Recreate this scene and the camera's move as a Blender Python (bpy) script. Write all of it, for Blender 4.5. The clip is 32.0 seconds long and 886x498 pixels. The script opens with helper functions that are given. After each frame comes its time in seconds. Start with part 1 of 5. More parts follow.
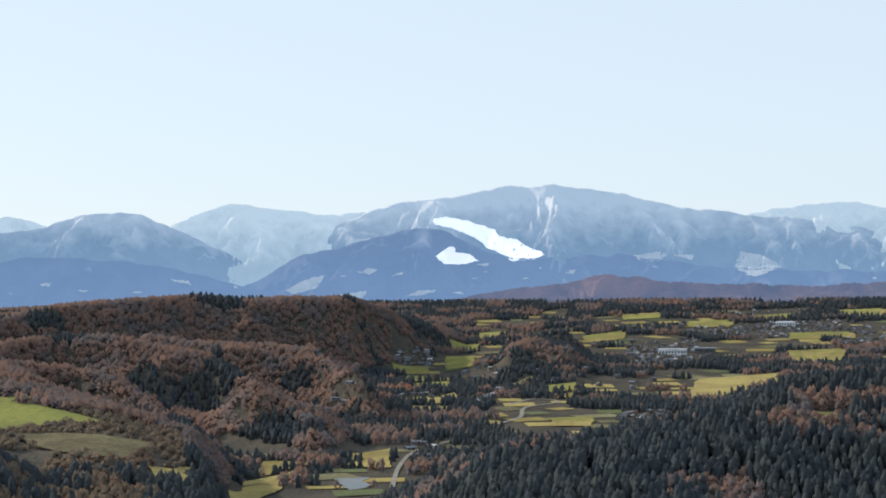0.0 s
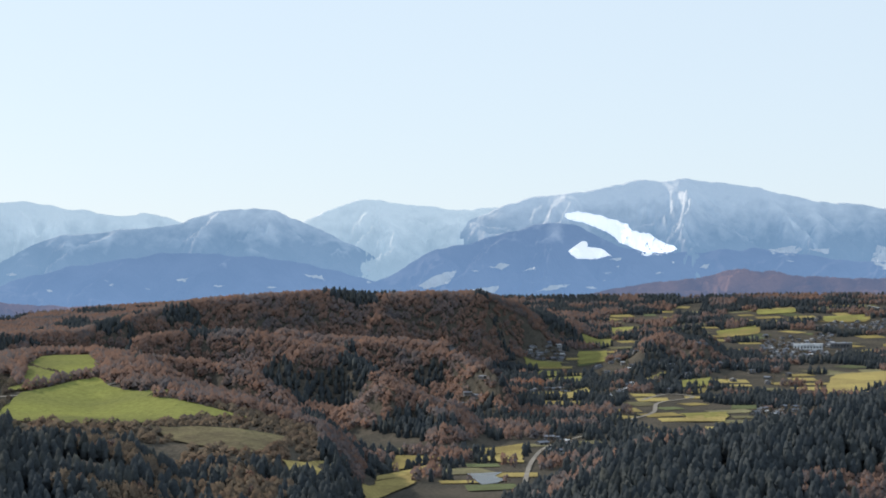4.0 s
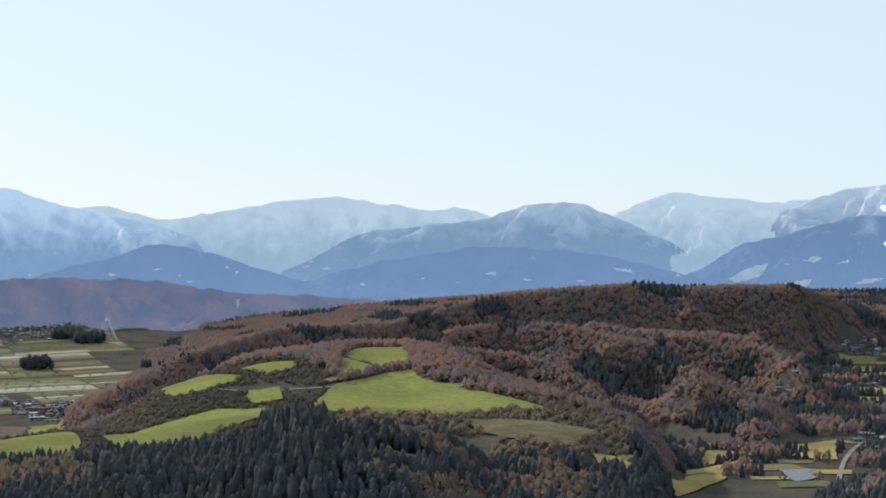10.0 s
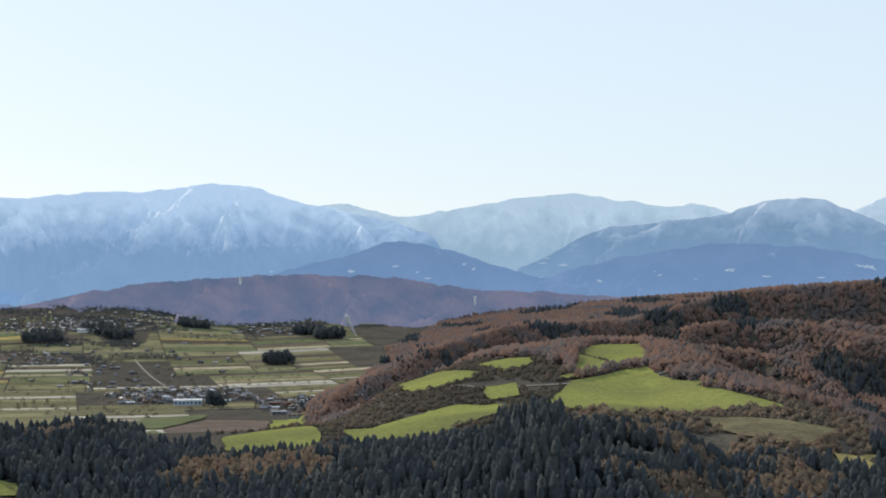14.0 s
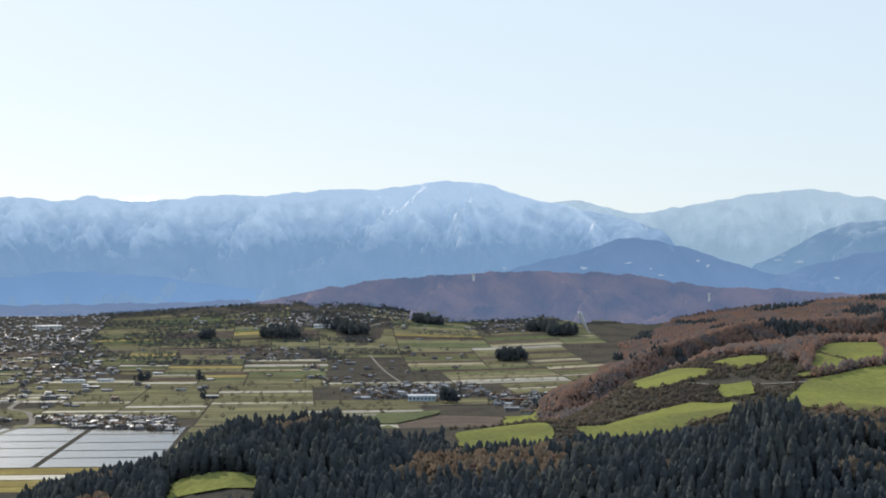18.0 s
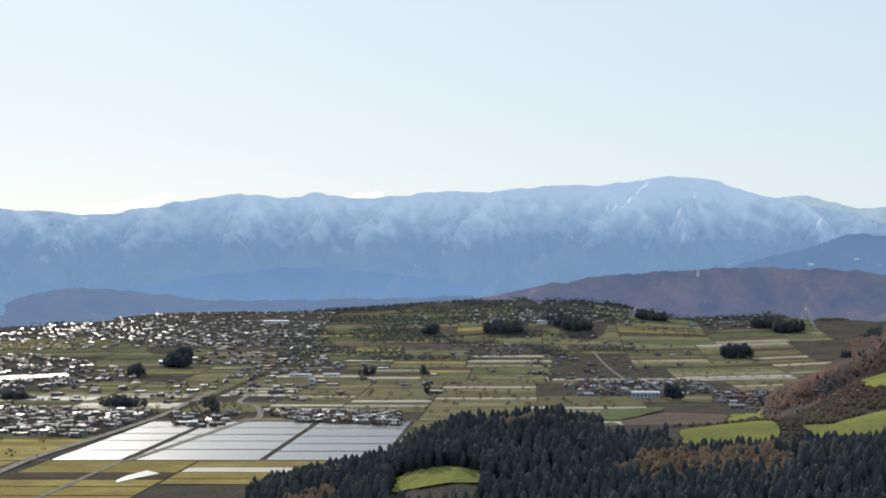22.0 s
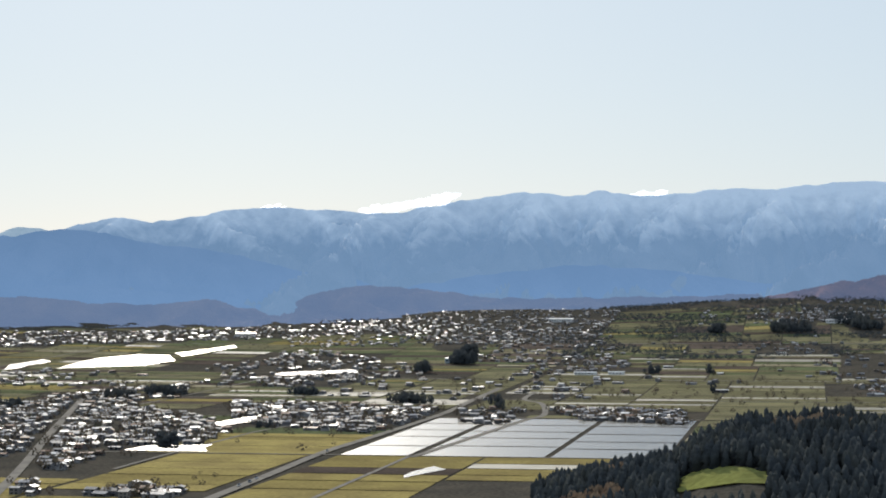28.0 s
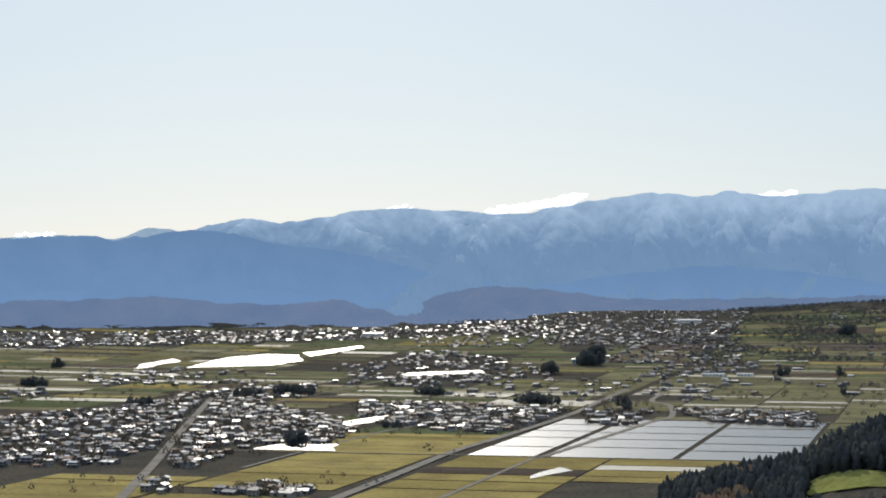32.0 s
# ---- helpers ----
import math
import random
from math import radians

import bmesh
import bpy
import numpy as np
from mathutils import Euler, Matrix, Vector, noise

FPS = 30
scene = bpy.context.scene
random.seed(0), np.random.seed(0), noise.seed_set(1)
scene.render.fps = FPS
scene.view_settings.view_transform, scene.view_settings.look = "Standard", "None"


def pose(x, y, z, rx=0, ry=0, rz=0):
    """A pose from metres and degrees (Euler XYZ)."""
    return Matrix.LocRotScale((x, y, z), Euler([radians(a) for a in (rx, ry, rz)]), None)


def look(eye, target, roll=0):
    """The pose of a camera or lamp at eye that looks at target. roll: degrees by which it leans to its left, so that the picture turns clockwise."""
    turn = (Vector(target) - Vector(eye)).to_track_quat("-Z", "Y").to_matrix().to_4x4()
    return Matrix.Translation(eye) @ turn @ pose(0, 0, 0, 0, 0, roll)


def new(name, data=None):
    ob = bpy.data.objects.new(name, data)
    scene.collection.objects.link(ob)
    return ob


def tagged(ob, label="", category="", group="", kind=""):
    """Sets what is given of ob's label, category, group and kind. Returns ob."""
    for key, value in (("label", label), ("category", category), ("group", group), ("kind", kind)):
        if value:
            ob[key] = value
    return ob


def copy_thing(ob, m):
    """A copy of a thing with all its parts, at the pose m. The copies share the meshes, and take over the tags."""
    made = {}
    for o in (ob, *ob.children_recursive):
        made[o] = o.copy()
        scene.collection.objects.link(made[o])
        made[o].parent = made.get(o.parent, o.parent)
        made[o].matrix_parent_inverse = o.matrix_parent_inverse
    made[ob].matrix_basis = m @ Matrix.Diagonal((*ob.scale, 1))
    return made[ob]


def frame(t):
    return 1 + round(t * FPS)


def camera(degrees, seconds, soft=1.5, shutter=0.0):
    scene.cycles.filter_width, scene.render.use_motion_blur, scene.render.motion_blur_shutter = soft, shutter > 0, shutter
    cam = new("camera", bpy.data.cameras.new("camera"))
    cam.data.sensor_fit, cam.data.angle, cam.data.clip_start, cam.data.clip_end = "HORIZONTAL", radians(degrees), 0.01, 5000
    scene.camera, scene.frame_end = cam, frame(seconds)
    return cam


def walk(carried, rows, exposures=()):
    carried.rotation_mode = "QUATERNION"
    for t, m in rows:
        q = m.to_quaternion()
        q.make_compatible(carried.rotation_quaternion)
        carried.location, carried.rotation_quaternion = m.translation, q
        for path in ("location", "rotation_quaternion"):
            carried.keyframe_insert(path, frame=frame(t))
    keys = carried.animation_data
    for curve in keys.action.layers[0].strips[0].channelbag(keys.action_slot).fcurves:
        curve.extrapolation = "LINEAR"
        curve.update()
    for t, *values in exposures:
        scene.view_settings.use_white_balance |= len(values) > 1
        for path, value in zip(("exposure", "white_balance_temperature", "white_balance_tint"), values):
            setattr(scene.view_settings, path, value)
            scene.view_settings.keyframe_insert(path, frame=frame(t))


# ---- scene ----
# A hand-held long lens on a hilltop viewpoint, panning slowly to the left.
EYE = 150.0
cam = camera(25.5, 32.0, soft=1.9)
# seconds, bearing to the left, pitch up, lean (degrees)
ROWS = [
    (0.0, 0.000, 1.400, -0.400),
    (0.5, 0.516, 1.378, -0.393),
    (1.0, 1.004, 1.357, -0.402),
    (1.5, 1.457, 1.340, -0.446),
    (2.0, 1.926, 1.321, -0.437),
    (2.5, 2.417, 1.313, -0.454),
    (4.5, 4.420, 1.263, -0.439),
    (5.0, 5.049, 1.252, -0.441),
    (5.5, 5.751, 1.237, -0.460),
    (6.0, 6.428, 1.234, -0.440),
    (6.5, 7.113, 1.224, -0.456),
    (7.0, 7.815, 1.216, -0.478),
    (7.5, 8.582, 1.202, -0.485),
    (8.0, 9.392, 1.193, -0.465),
    (8.5, 10.280, 1.185, -0.467),
    (9.0, 11.146, 1.183, -0.448),
    (9.5, 12.023, 1.169, -0.448),
    (10.0, 12.890, 1.158, -0.425),
    (10.5, 13.755, 1.158, -0.406),
    (11.0, 14.615, 1.142, -0.377),
    (11.5, 15.450, 1.131, -0.399),
    (12.0, 16.328, 1.127, -0.406),
    (12.5, 17.205, 1.119, -0.402),
    (13.0, 18.059, 1.116, -0.402),
    (13.5, 18.920, 1.110, -0.398),
    (14.0, 19.806, 1.110, -0.394),
    (14.5, 20.681, 1.104, -0.399),
    (16.5, 24.019, 1.076, -0.327),
    (17.0, 24.896, 1.071, -0.347),
    (17.5, 25.771, 1.066, -0.307),
    (18.0, 26.613, 1.054, -0.302),
    (18.5, 27.470, 1.038, -0.278),
    (19.0, 28.321, 1.032, -0.276),
    (19.5, 29.141, 1.025, -0.249),
    (20.0, 29.959, 1.006, -0.246),
    (20.5, 30.761, 0.993, -0.228),
    (21.0, 31.560, 0.979, -0.220),
    (21.5, 32.370, 0.973, -0.201),
    (22.0, 33.137, 0.967, -0.210),
    (22.5, 33.920, 0.953, -0.227),
    (23.0, 34.703, 0.945, -0.205),
    (23.5, 35.485, 0.942, -0.156),
    (24.0, 36.267, 0.926, -0.209),
    (24.5, 37.024, 0.920, -0.192),
    (25.0, 37.683, 0.920, -0.200),
    (25.5, 38.342, 0.924, -0.200),
    (27.5, 40.888, 0.938, -0.177),
    (28.0, 41.450, 0.938, -0.171),
    (28.5, 41.962, 0.939, -0.158),
    (29.0, 42.379, 0.938, -0.138),
    (29.5, 42.822, 0.940, -0.108),
    (30.0, 43.249, 0.942, -0.134),
    (30.5, 43.695, 0.951, -0.062),
    (31.0, 44.137, 0.956, -0.078),
    (31.5, 44.599, 0.962, -0.091),
    (32.0, 45.157, 0.965, -0.095),
]
EXPOSURES = [(0.0, 0.0), (9.0, -0.03), (14.0, -0.05), (19.0, -0.12), (25.0, -0.3), (32.0, -0.36)]
walk(cam, [(t, pose(0, 0, EYE, 0, 0, yaw) @ pose(0, 0, 0, 90 + pitch, 0, 0) @ pose(0, 0, 0, 0, 0, lean)) for t, yaw, pitch, lean in ROWS], EXPOSURES)

# ---- sky and sun ----
SUN_BEARING, SUN_HEIGHT = 49.0, 25.0
world = bpy.data.worlds.new("sky")
scene.world = world
world.use_nodes = True
wn = world.node_tree.nodes
sky = wn.new("ShaderNodeTexSky")
sky.sky_type = "NISHITA"
sky.sun_disc = False
sky.sun_elevation = radians(SUN_HEIGHT)
sky.sun_rotation = radians(-SUN_BEARING)
sky.altitude, sky.air_density, sky.dust_density, sky.ozone_density = 300, 1.0, 0.6, 1.5
wn["Background"].inputs["Strength"].default_value = 0.12
thin_cloud = wn.new("ShaderNodeMix")  # an even veil of high haze over the blue
thin_cloud.data_type = "RGBA"
thin_cloud.inputs["Factor"].default_value = 0.80
thin_cloud.inputs["B"].default_value = (6.3, 7.4, 8.5, 1)
world.node_tree.links.new(sky.outputs[0], thin_cloud.inputs["A"])
world.node_tree.links.new(thin_cloud.outputs["Result"], wn["Background"].inputs["Color"])
sun = new("sun", bpy.data.lights.new("sun", "SUN"))
sun.data.energy, sun.data.angle, sun.data.color = 5.0, radians(0.53), (1.0, 0.92, 0.80)
sb, sh = radians(SUN_BEARING), radians(SUN_HEIGHT)
sun.matrix_world = look((-math.sin(sb) * math.cos(sh) * 900, math.cos(sb) * math.cos(sh) * 900, math.sin(sh) * 900), (0, 0, 0))


# ---- materials ----
def mat(name, col, col2=None, scale=0.05, rough=0.95, spec=0.0, metal=0.0, vary=0.0, bump=0.0, bump_scale=1.0, fine=None, glow=None, glow_col=(0.3, 0.5, 0.8), detail=5.0):
    """A procedural surface: two colours mixed by noise of `scale` per metre, a fine grain, variation from object to object or island to island, relief."""
    m = bpy.data.materials.new(name)
    m.use_nodes = True
    nt = m.node_tree
    n, l = nt.nodes, nt.links
    b = n["Principled BSDF"]
    b.inputs["Roughness"].default_value = rough
    b.inputs["Specular IOR Level"].default_value = spec
    b.inputs["Metallic"].default_value = metal
    geo = n.new("ShaderNodeNewGeometry")
    noise_n = n.new("ShaderNodeTexNoise")
    noise_n.inputs["Scale"].default_value = scale
    noise_n.inputs["Detail"].default_value = detail
    l.new(geo.outputs["Position"], noise_n.inputs["Vector"])
    ramp = n.new("ShaderNodeMapRange")
    ramp.inputs["From Min"].default_value, ramp.inputs["From Max"].default_value = 0.36, 0.64
    l.new(noise_n.outputs["Fac"], ramp.inputs["Value"])
    mix = n.new("ShaderNodeMix")
    mix.data_type = "RGBA"
    mix.inputs["A"].default_value = (*col, 1)
    mix.inputs["B"].default_value = (*(col2 or [c * 0.7 for c in col]), 1)
    l.new(ramp.outputs["Result"], mix.inputs["Factor"])
    out = mix.outputs["Result"]
    if vary:
        hsv = n.new("ShaderNodeHueSaturation")
        info, add = n.new("ShaderNodeObjectInfo"), n.new("ShaderNodeMath")
        add.operation = "ADD"
        l.new(info.outputs["Random"], add.inputs[0])
        l.new(geo.outputs["Random Per Island"], add.inputs[1])
        frac = n.new("ShaderNodeMath")
        frac.operation = "FRACT"
        l.new(add.outputs[0], frac.inputs[0])
        val = n.new("ShaderNodeMapRange")
        val.inputs["To Min"].default_value, val.inputs["To Max"].default_value = 1 - vary, 1 + vary
        l.new(frac.outputs[0], val.inputs["Value"])
        l.new(val.outputs["Result"], hsv.inputs["Value"])
        l.new(out, hsv.inputs["Color"])
        out = hsv.outputs["Color"]
    if fine:
        grain = n.new("ShaderNodeTexNoise")
        grain.inputs["Scale"].default_value = fine[0]
        grain.inputs["Detail"].default_value = 3
        l.new(geo.outputs["Position"], grain.inputs["Vector"])
        mr = n.new("ShaderNodeMapRange")
        mr.inputs["From Min"].default_value, mr.inputs["From Max"].default_value = 0.3, 0.7
        mr.inputs["To Min"].default_value, mr.inputs["To Max"].default_value = 1 - fine[1], 1 + fine[1]
        l.new(grain.outputs["Fac"], mr.inputs["Value"])
        h2 = n.new("ShaderNodeHueSaturation")
        l.new(mr.outputs["Result"], h2.inputs["Value"])
        l.new(out, h2.inputs["Color"])
        out = h2.outputs["Color"]
    l.new(out, b.inputs["Base Color"])
    if bump:
        bn = n.new("ShaderNodeTexNoise")
        bn.inputs["Scale"].default_value = bump_scale
        bn.inputs["Detail"].default_value = 4
        l.new(geo.outputs["Position"], bn.inputs["Vector"])
        bp = n.new("ShaderNodeBump")
        bp.inputs["Strength"].default_value = 1.0
        bp.inputs["Distance"].default_value = bump
        l.new(bn.outputs["Fac"], bp.inputs["Height"])
        l.new(bp.outputs["Normal"], b.inputs["Normal"])
    # emission: painted haze, and added brightness for snow and cloud
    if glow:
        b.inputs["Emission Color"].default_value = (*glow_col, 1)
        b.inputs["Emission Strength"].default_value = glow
    return m


def far_mat(name, wood, snow, low, high, glow, glow_col, scale=0.012, wood2=None, haze_foot=1.12, haze_top=0.88):
    """A distant mountainside: leafless woods, with a dusting of snow that grows with height between low and high; air
    haze is painted in as emission, graded by height.
    """
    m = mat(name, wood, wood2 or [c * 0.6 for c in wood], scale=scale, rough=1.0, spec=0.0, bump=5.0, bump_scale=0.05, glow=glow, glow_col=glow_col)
    n, l = m.node_tree.nodes, m.node_tree.links
    b = n["Principled BSDF"]
    old = b.inputs["Base Color"].links[0].from_socket
    geo = n["Geometry"]
    sep = n.new("ShaderNodeSeparateXYZ")
    l.new(geo.outputs["Position"], sep.inputs[0])
    h = n.new("ShaderNodeMapRange")
    h.inputs["From Min"].default_value, h.inputs["From Max"].default_value = low, high
    h.inputs["To Min"].default_value, h.inputs["To Max"].default_value = -0.35, 0.55
    h.clamp = False
    l.new(sep.outputs["Z"], h.inputs["Value"])
    dots = n.new("ShaderNodeTexNoise")
    dots.inputs["Scale"].default_value = 0.022
    dots.inputs["Detail"].default_value = 7
    dots.inputs["Roughness"].default_value = 0.55
    l.new(geo.outputs["Position"], dots.inputs["Vector"])
    add = n.new("ShaderNodeMath")
    add.operation = "ADD"
    streak_n = n.new("ShaderNodeAttribute")  # snowier streaks along the ridge lines, painting in their sunlit relief
    streak_n.attribute_name = "lit_ridge_streaks"
    more = n.new("ShaderNodeMath")
    more.operation = "MULTIPLY_ADD"
    more.inputs[1].default_value = 0.24
    l.new(streak_n.outputs["Fac"], more.inputs[0])
    l.new(dots.outputs["Fac"], more.inputs[2])
    l.new(h.outputs["Result"], add.inputs[0])
    l.new(more.outputs[0], add.inputs[1])
    cover = n.new("ShaderNodeMapRange")
    cover.inputs["From Min"].default_value, cover.inputs["From Max"].default_value = 0.46, 1.2
    l.new(add.outputs[0], cover.inputs["Value"])
    mix = n.new("ShaderNodeMix")
    mix.data_type = "RGBA"
    mix.inputs["B"].default_value = (*snow, 1)
    air = n.new("ShaderNodeMapRange")  # painted haze: emission runs stronger at the foot than at the top
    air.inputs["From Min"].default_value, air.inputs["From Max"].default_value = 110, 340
    air.inputs["To Min"].default_value, air.inputs["To Max"].default_value = glow * haze_foot, glow * haze_top
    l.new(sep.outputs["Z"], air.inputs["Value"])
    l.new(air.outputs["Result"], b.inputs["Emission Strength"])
    l.new(cover.outputs["Result"], mix.inputs["Factor"])
    l.new(old, mix.inputs["A"])
    l.new(mix.outputs["Result"], b.inputs["Base Color"])
    return m


def tree_mat(name, colours, scale=0.03):
    """Foliage whose tint changes from tree to tree and from clump to clump."""
    m = mat(name, colours[0], rough=1.0, spec=0.0)
    n, l = m.node_tree.nodes, m.node_tree.links
    geo = n["Geometry"]
    patch = n.new("ShaderNodeTexNoise")
    patch.inputs["Scale"].default_value = scale
    patch.inputs["Detail"].default_value = 4
    l.new(geo.outputs["Position"], patch.inputs["Vector"])
    add = n.new("ShaderNodeMath")
    add.operation = "MULTIPLY_ADD"
    add.inputs[1].default_value, add.inputs[2].default_value = 0.10, 0.12
    l.new(geo.outputs["Random Per Island"], add.inputs[0])
    sum_n = n.new("ShaderNodeMath")
    sum_n.operation = "ADD"
    l.new(patch.outputs["Fac"], sum_n.inputs[0])
    l.new(add.outputs[0], sum_n.inputs[1])
    span = n.new("ShaderNodeMapRange")
    span.inputs["From Min"].default_value, span.inputs["From Max"].default_value = 0.42, 0.92
    l.new(sum_n.outputs[0], span.inputs["Value"])
    ramp = n.new("ShaderNodeValToRGB")
    el = ramp.color_ramp.elements
    while len(el) < len(colours):
        el.new(0.5)
    for k, c in enumerate(colours):
        el[k].position = k / (len(colours) - 1)
        el[k].color = (*c, 1)
    l.new(span.outputs["Result"], ramp.inputs["Fac"])
    grain = n.new("ShaderNodeTexNoise")
    grain.inputs["Scale"].default_value = 0.9
    grain.inputs["Detail"].default_value = 3
    l.new(geo.outputs["Position"], grain.inputs["Vector"])
    mr = n.new("ShaderNodeMapRange")
    mr.inputs["From Min"].default_value, mr.inputs["From Max"].default_value = 0.3, 0.7
    mr.inputs["To Min"].default_value, mr.inputs["To Max"].default_value = 0.82, 1.18
    l.new(grain.outputs["Fac"], mr.inputs["Value"])
    hsv = n.new("ShaderNodeHueSaturation")
    l.new(mr.outputs["Result"], hsv.inputs["Value"])
    l.new(ramp.outputs["Color"], hsv.inputs["Color"])
    l.new(hsv.outputs["Color"], n["Principled BSDF"].inputs["Base Color"])
    return m


SOIL = mat("woodland_floor", (0.088, 0.078, 0.064), (0.062, 0.058, 0.05), scale=0.02, fine=(0.3, 0.3))
# blue-grey cast in the cedar and autumn tones is painted haze
CEDAR = tree_mat("cedar_needles", [(0.036, 0.044, 0.052), (0.045, 0.052, 0.057), (0.057, 0.061, 0.057)])
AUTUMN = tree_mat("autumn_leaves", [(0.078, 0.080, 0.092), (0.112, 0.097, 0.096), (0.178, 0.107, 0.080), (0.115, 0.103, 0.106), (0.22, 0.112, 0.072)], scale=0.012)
PALE_TREE = tree_mat("dry_leaves", [(0.08, 0.07, 0.062), (0.125, 0.098, 0.072), (0.115, 0.075, 0.055)])
BUSH = tree_mat("bush_leaves", [(0.055, 0.05, 0.048), (0.085, 0.068, 0.052), (0.065, 0.067, 0.048)])
BARK = mat("bark", (0.09, 0.065, 0.045), (0.05, 0.04, 0.03), scale=0.8)
GRASS = mat("pasture_grass", (0.21, 0.22, 0.068), (0.14, 0.145, 0.058), scale=0.009, fine=(0.25, 0.18))
BRIGHT = mat("ripe_regrowth", (0.25, 0.24, 0.08), (0.18, 0.17, 0.065), scale=0.02, fine=(0.25, 0.2), vary=0.1)
STUBBLE = mat("rice_stubble", (0.31, 0.255, 0.10), (0.225, 0.18, 0.08), scale=0.02, fine=(0.3, 0.2), vary=0.18)
OLIVE = mat("olive_regrowth", (0.185, 0.172, 0.098), (0.135, 0.125, 0.08), scale=0.02, fine=(0.3, 0.2), vary=0.2)
GREEN = mat("green_crop", (0.125, 0.142, 0.075), (0.098, 0.108, 0.062), scale=0.02, fine=(0.3, 0.2), vary=0.15)
PLOUGH = mat("ploughed_soil", (0.12, 0.096, 0.08), (0.09, 0.073, 0.062), scale=0.03, fine=(0.4, 0.25), vary=0.2)
FALLOW = mat("fallow_ground", (0.165, 0.145, 0.085), (0.105, 0.09, 0.06), scale=0.035, fine=(0.3, 0.25))
DRY = mat("bleached_straw", (0.34, 0.31, 0.22), (0.24, 0.21, 0.14), scale=0.02, fine=(0.25, 0.25), vary=0.15)
WATER = mat("flooded_field", (0.07, 0.065, 0.05), (0.04, 0.04, 0.035), scale=0.012, rough=0.27, spec=0.5)
WET = mat("wet_mud", (0.31, 0.295, 0.25), (0.23, 0.215, 0.175), scale=0.03, rough=0.7, spec=0.05, vary=0.25)
ROAD = mat("pale_asphalt", (0.26, 0.24, 0.21), (0.20, 0.185, 0.165), scale=0.05, rough=0.7)
WALL = mat("house_plaster", (0.22, 0.22, 0.225), (0.14, 0.14, 0.145), scale=0.08, vary=0.5)
TILE = mat("dark_roof_tiles", (0.145, 0.16, 0.19), (0.10, 0.112, 0.138), scale=0.4, rough=0.6, spec=0.14, vary=0.4)
METAL = mat("sheet_metal_roof", (0.44, 0.45, 0.47), (0.33, 0.34, 0.36), scale=0.3, rough=0.40, spec=0.55, metal=0.15, vary=0.35)
RUST = mat("red_brown_roof", (0.16, 0.075, 0.05), (0.10, 0.055, 0.04), scale=0.3, rough=0.6, spec=0.2, vary=0.3)
GLASS = mat("window_glass", (0.03, 0.035, 0.045), rough=0.08, spec=0.6)
WHITE = mat("white_cladding", (0.72, 0.73, 0.74), (0.62, 0.63, 0.64), scale=0.2, rough=0.5)
# emission added so the ski runs stand out bright white
SNOW = mat("glowing_packed_snow", (0.86, 0.87, 0.89), (0.78, 0.80, 0.84), scale=0.03, rough=0.7, glow=0.45, glow_col=(0.85, 0.93, 1.0))


# ---- landform ----
def vnoise(x, y, seed=0):
    """Smooth value noise in 0..1 on arrays."""
    x, y = np.asarray(x, float), np.asarray(y, float)
    xi, yi = np.floor(x).astype(np.int64), np.floor(y).astype(np.int64)
    fx, fy = x - xi, y - yi
    fx, fy = fx * fx * fx * (fx * (fx * 6 - 15) + 10), fy * fy * fy * (fy * (fy * 6 - 15) + 10)

    def h(a, b):
        v = (a * 374761393 + b * 668265263 + seed * 974634777) & 0xFFFFFFFF
        v = ((v ^ (v >> 13)) * 1274126177) & 0xFFFFFFFF
        v = ((v ^ (v >> 15)) * 2246822519) & 0xFFFFFFFF
        return ((v ^ (v >> 16)) & 0xFFFF) / 65535.0

    return (h(xi, yi) * (1 - fx) + h(xi + 1, yi) * fx) * (1 - fy) + (h(xi, yi + 1) * (1 - fx) + h(xi + 1, yi + 1) * fx) * fy


def fbm(x, y, octaves=4, seed=0, ridged=False):
    s, a, t = 0.0, 1.0, 0.0
    for k in range(octaves):
        v = vnoise(x * 2 ** k + 17.3 * k, y * 2 ** k - 9.1 * k, seed + k)
        s, t = s + a * (1 - abs(2 * v - 1) if ridged else v), t + a
        a *= 0.5
    return s / t


def smooth(a, b, x):
    s = np.clip((np.asarray(x, float) - a) / (b - a), 0, 1)
    return s * s * (3 - 2 * s)


def plain_z(r):
    """The valley plain, level near by and lifting slowly towards the foot of the mountains."""
    r = np.asarray(r, float)
    true = np.where(r < 2400, r, 2400 - 2000 * np.log(np.maximum(1 - (np.minimum(r, 4230) - 2400) / 2000, 0.08)))
    return EYE * (1 - np.minimum(r, 4230) / np.maximum(true, 1))


def base_z(b, r):
    """Plain and side valley: the side valley, to the right, climbs away from the plain."""
    apron = smooth(19, 24, b) * (1 - smooth(40, 46, b)) * smooth(3150, 4250, r) * 24
    shelf = np.interp(b, [24.8, 26.2, 27.6, 29.0, 31.0, 32.5, 34.5, 37.0], [0, 2, 16, 28, 29, 20, 12, 0]) * smooth(3450, 4240, r)
    return plain_z(r) + apron + shelf + (1 - smooth(8, 27, b)) * (np.clip(r - 1950, 0, 2150) * 0.033)


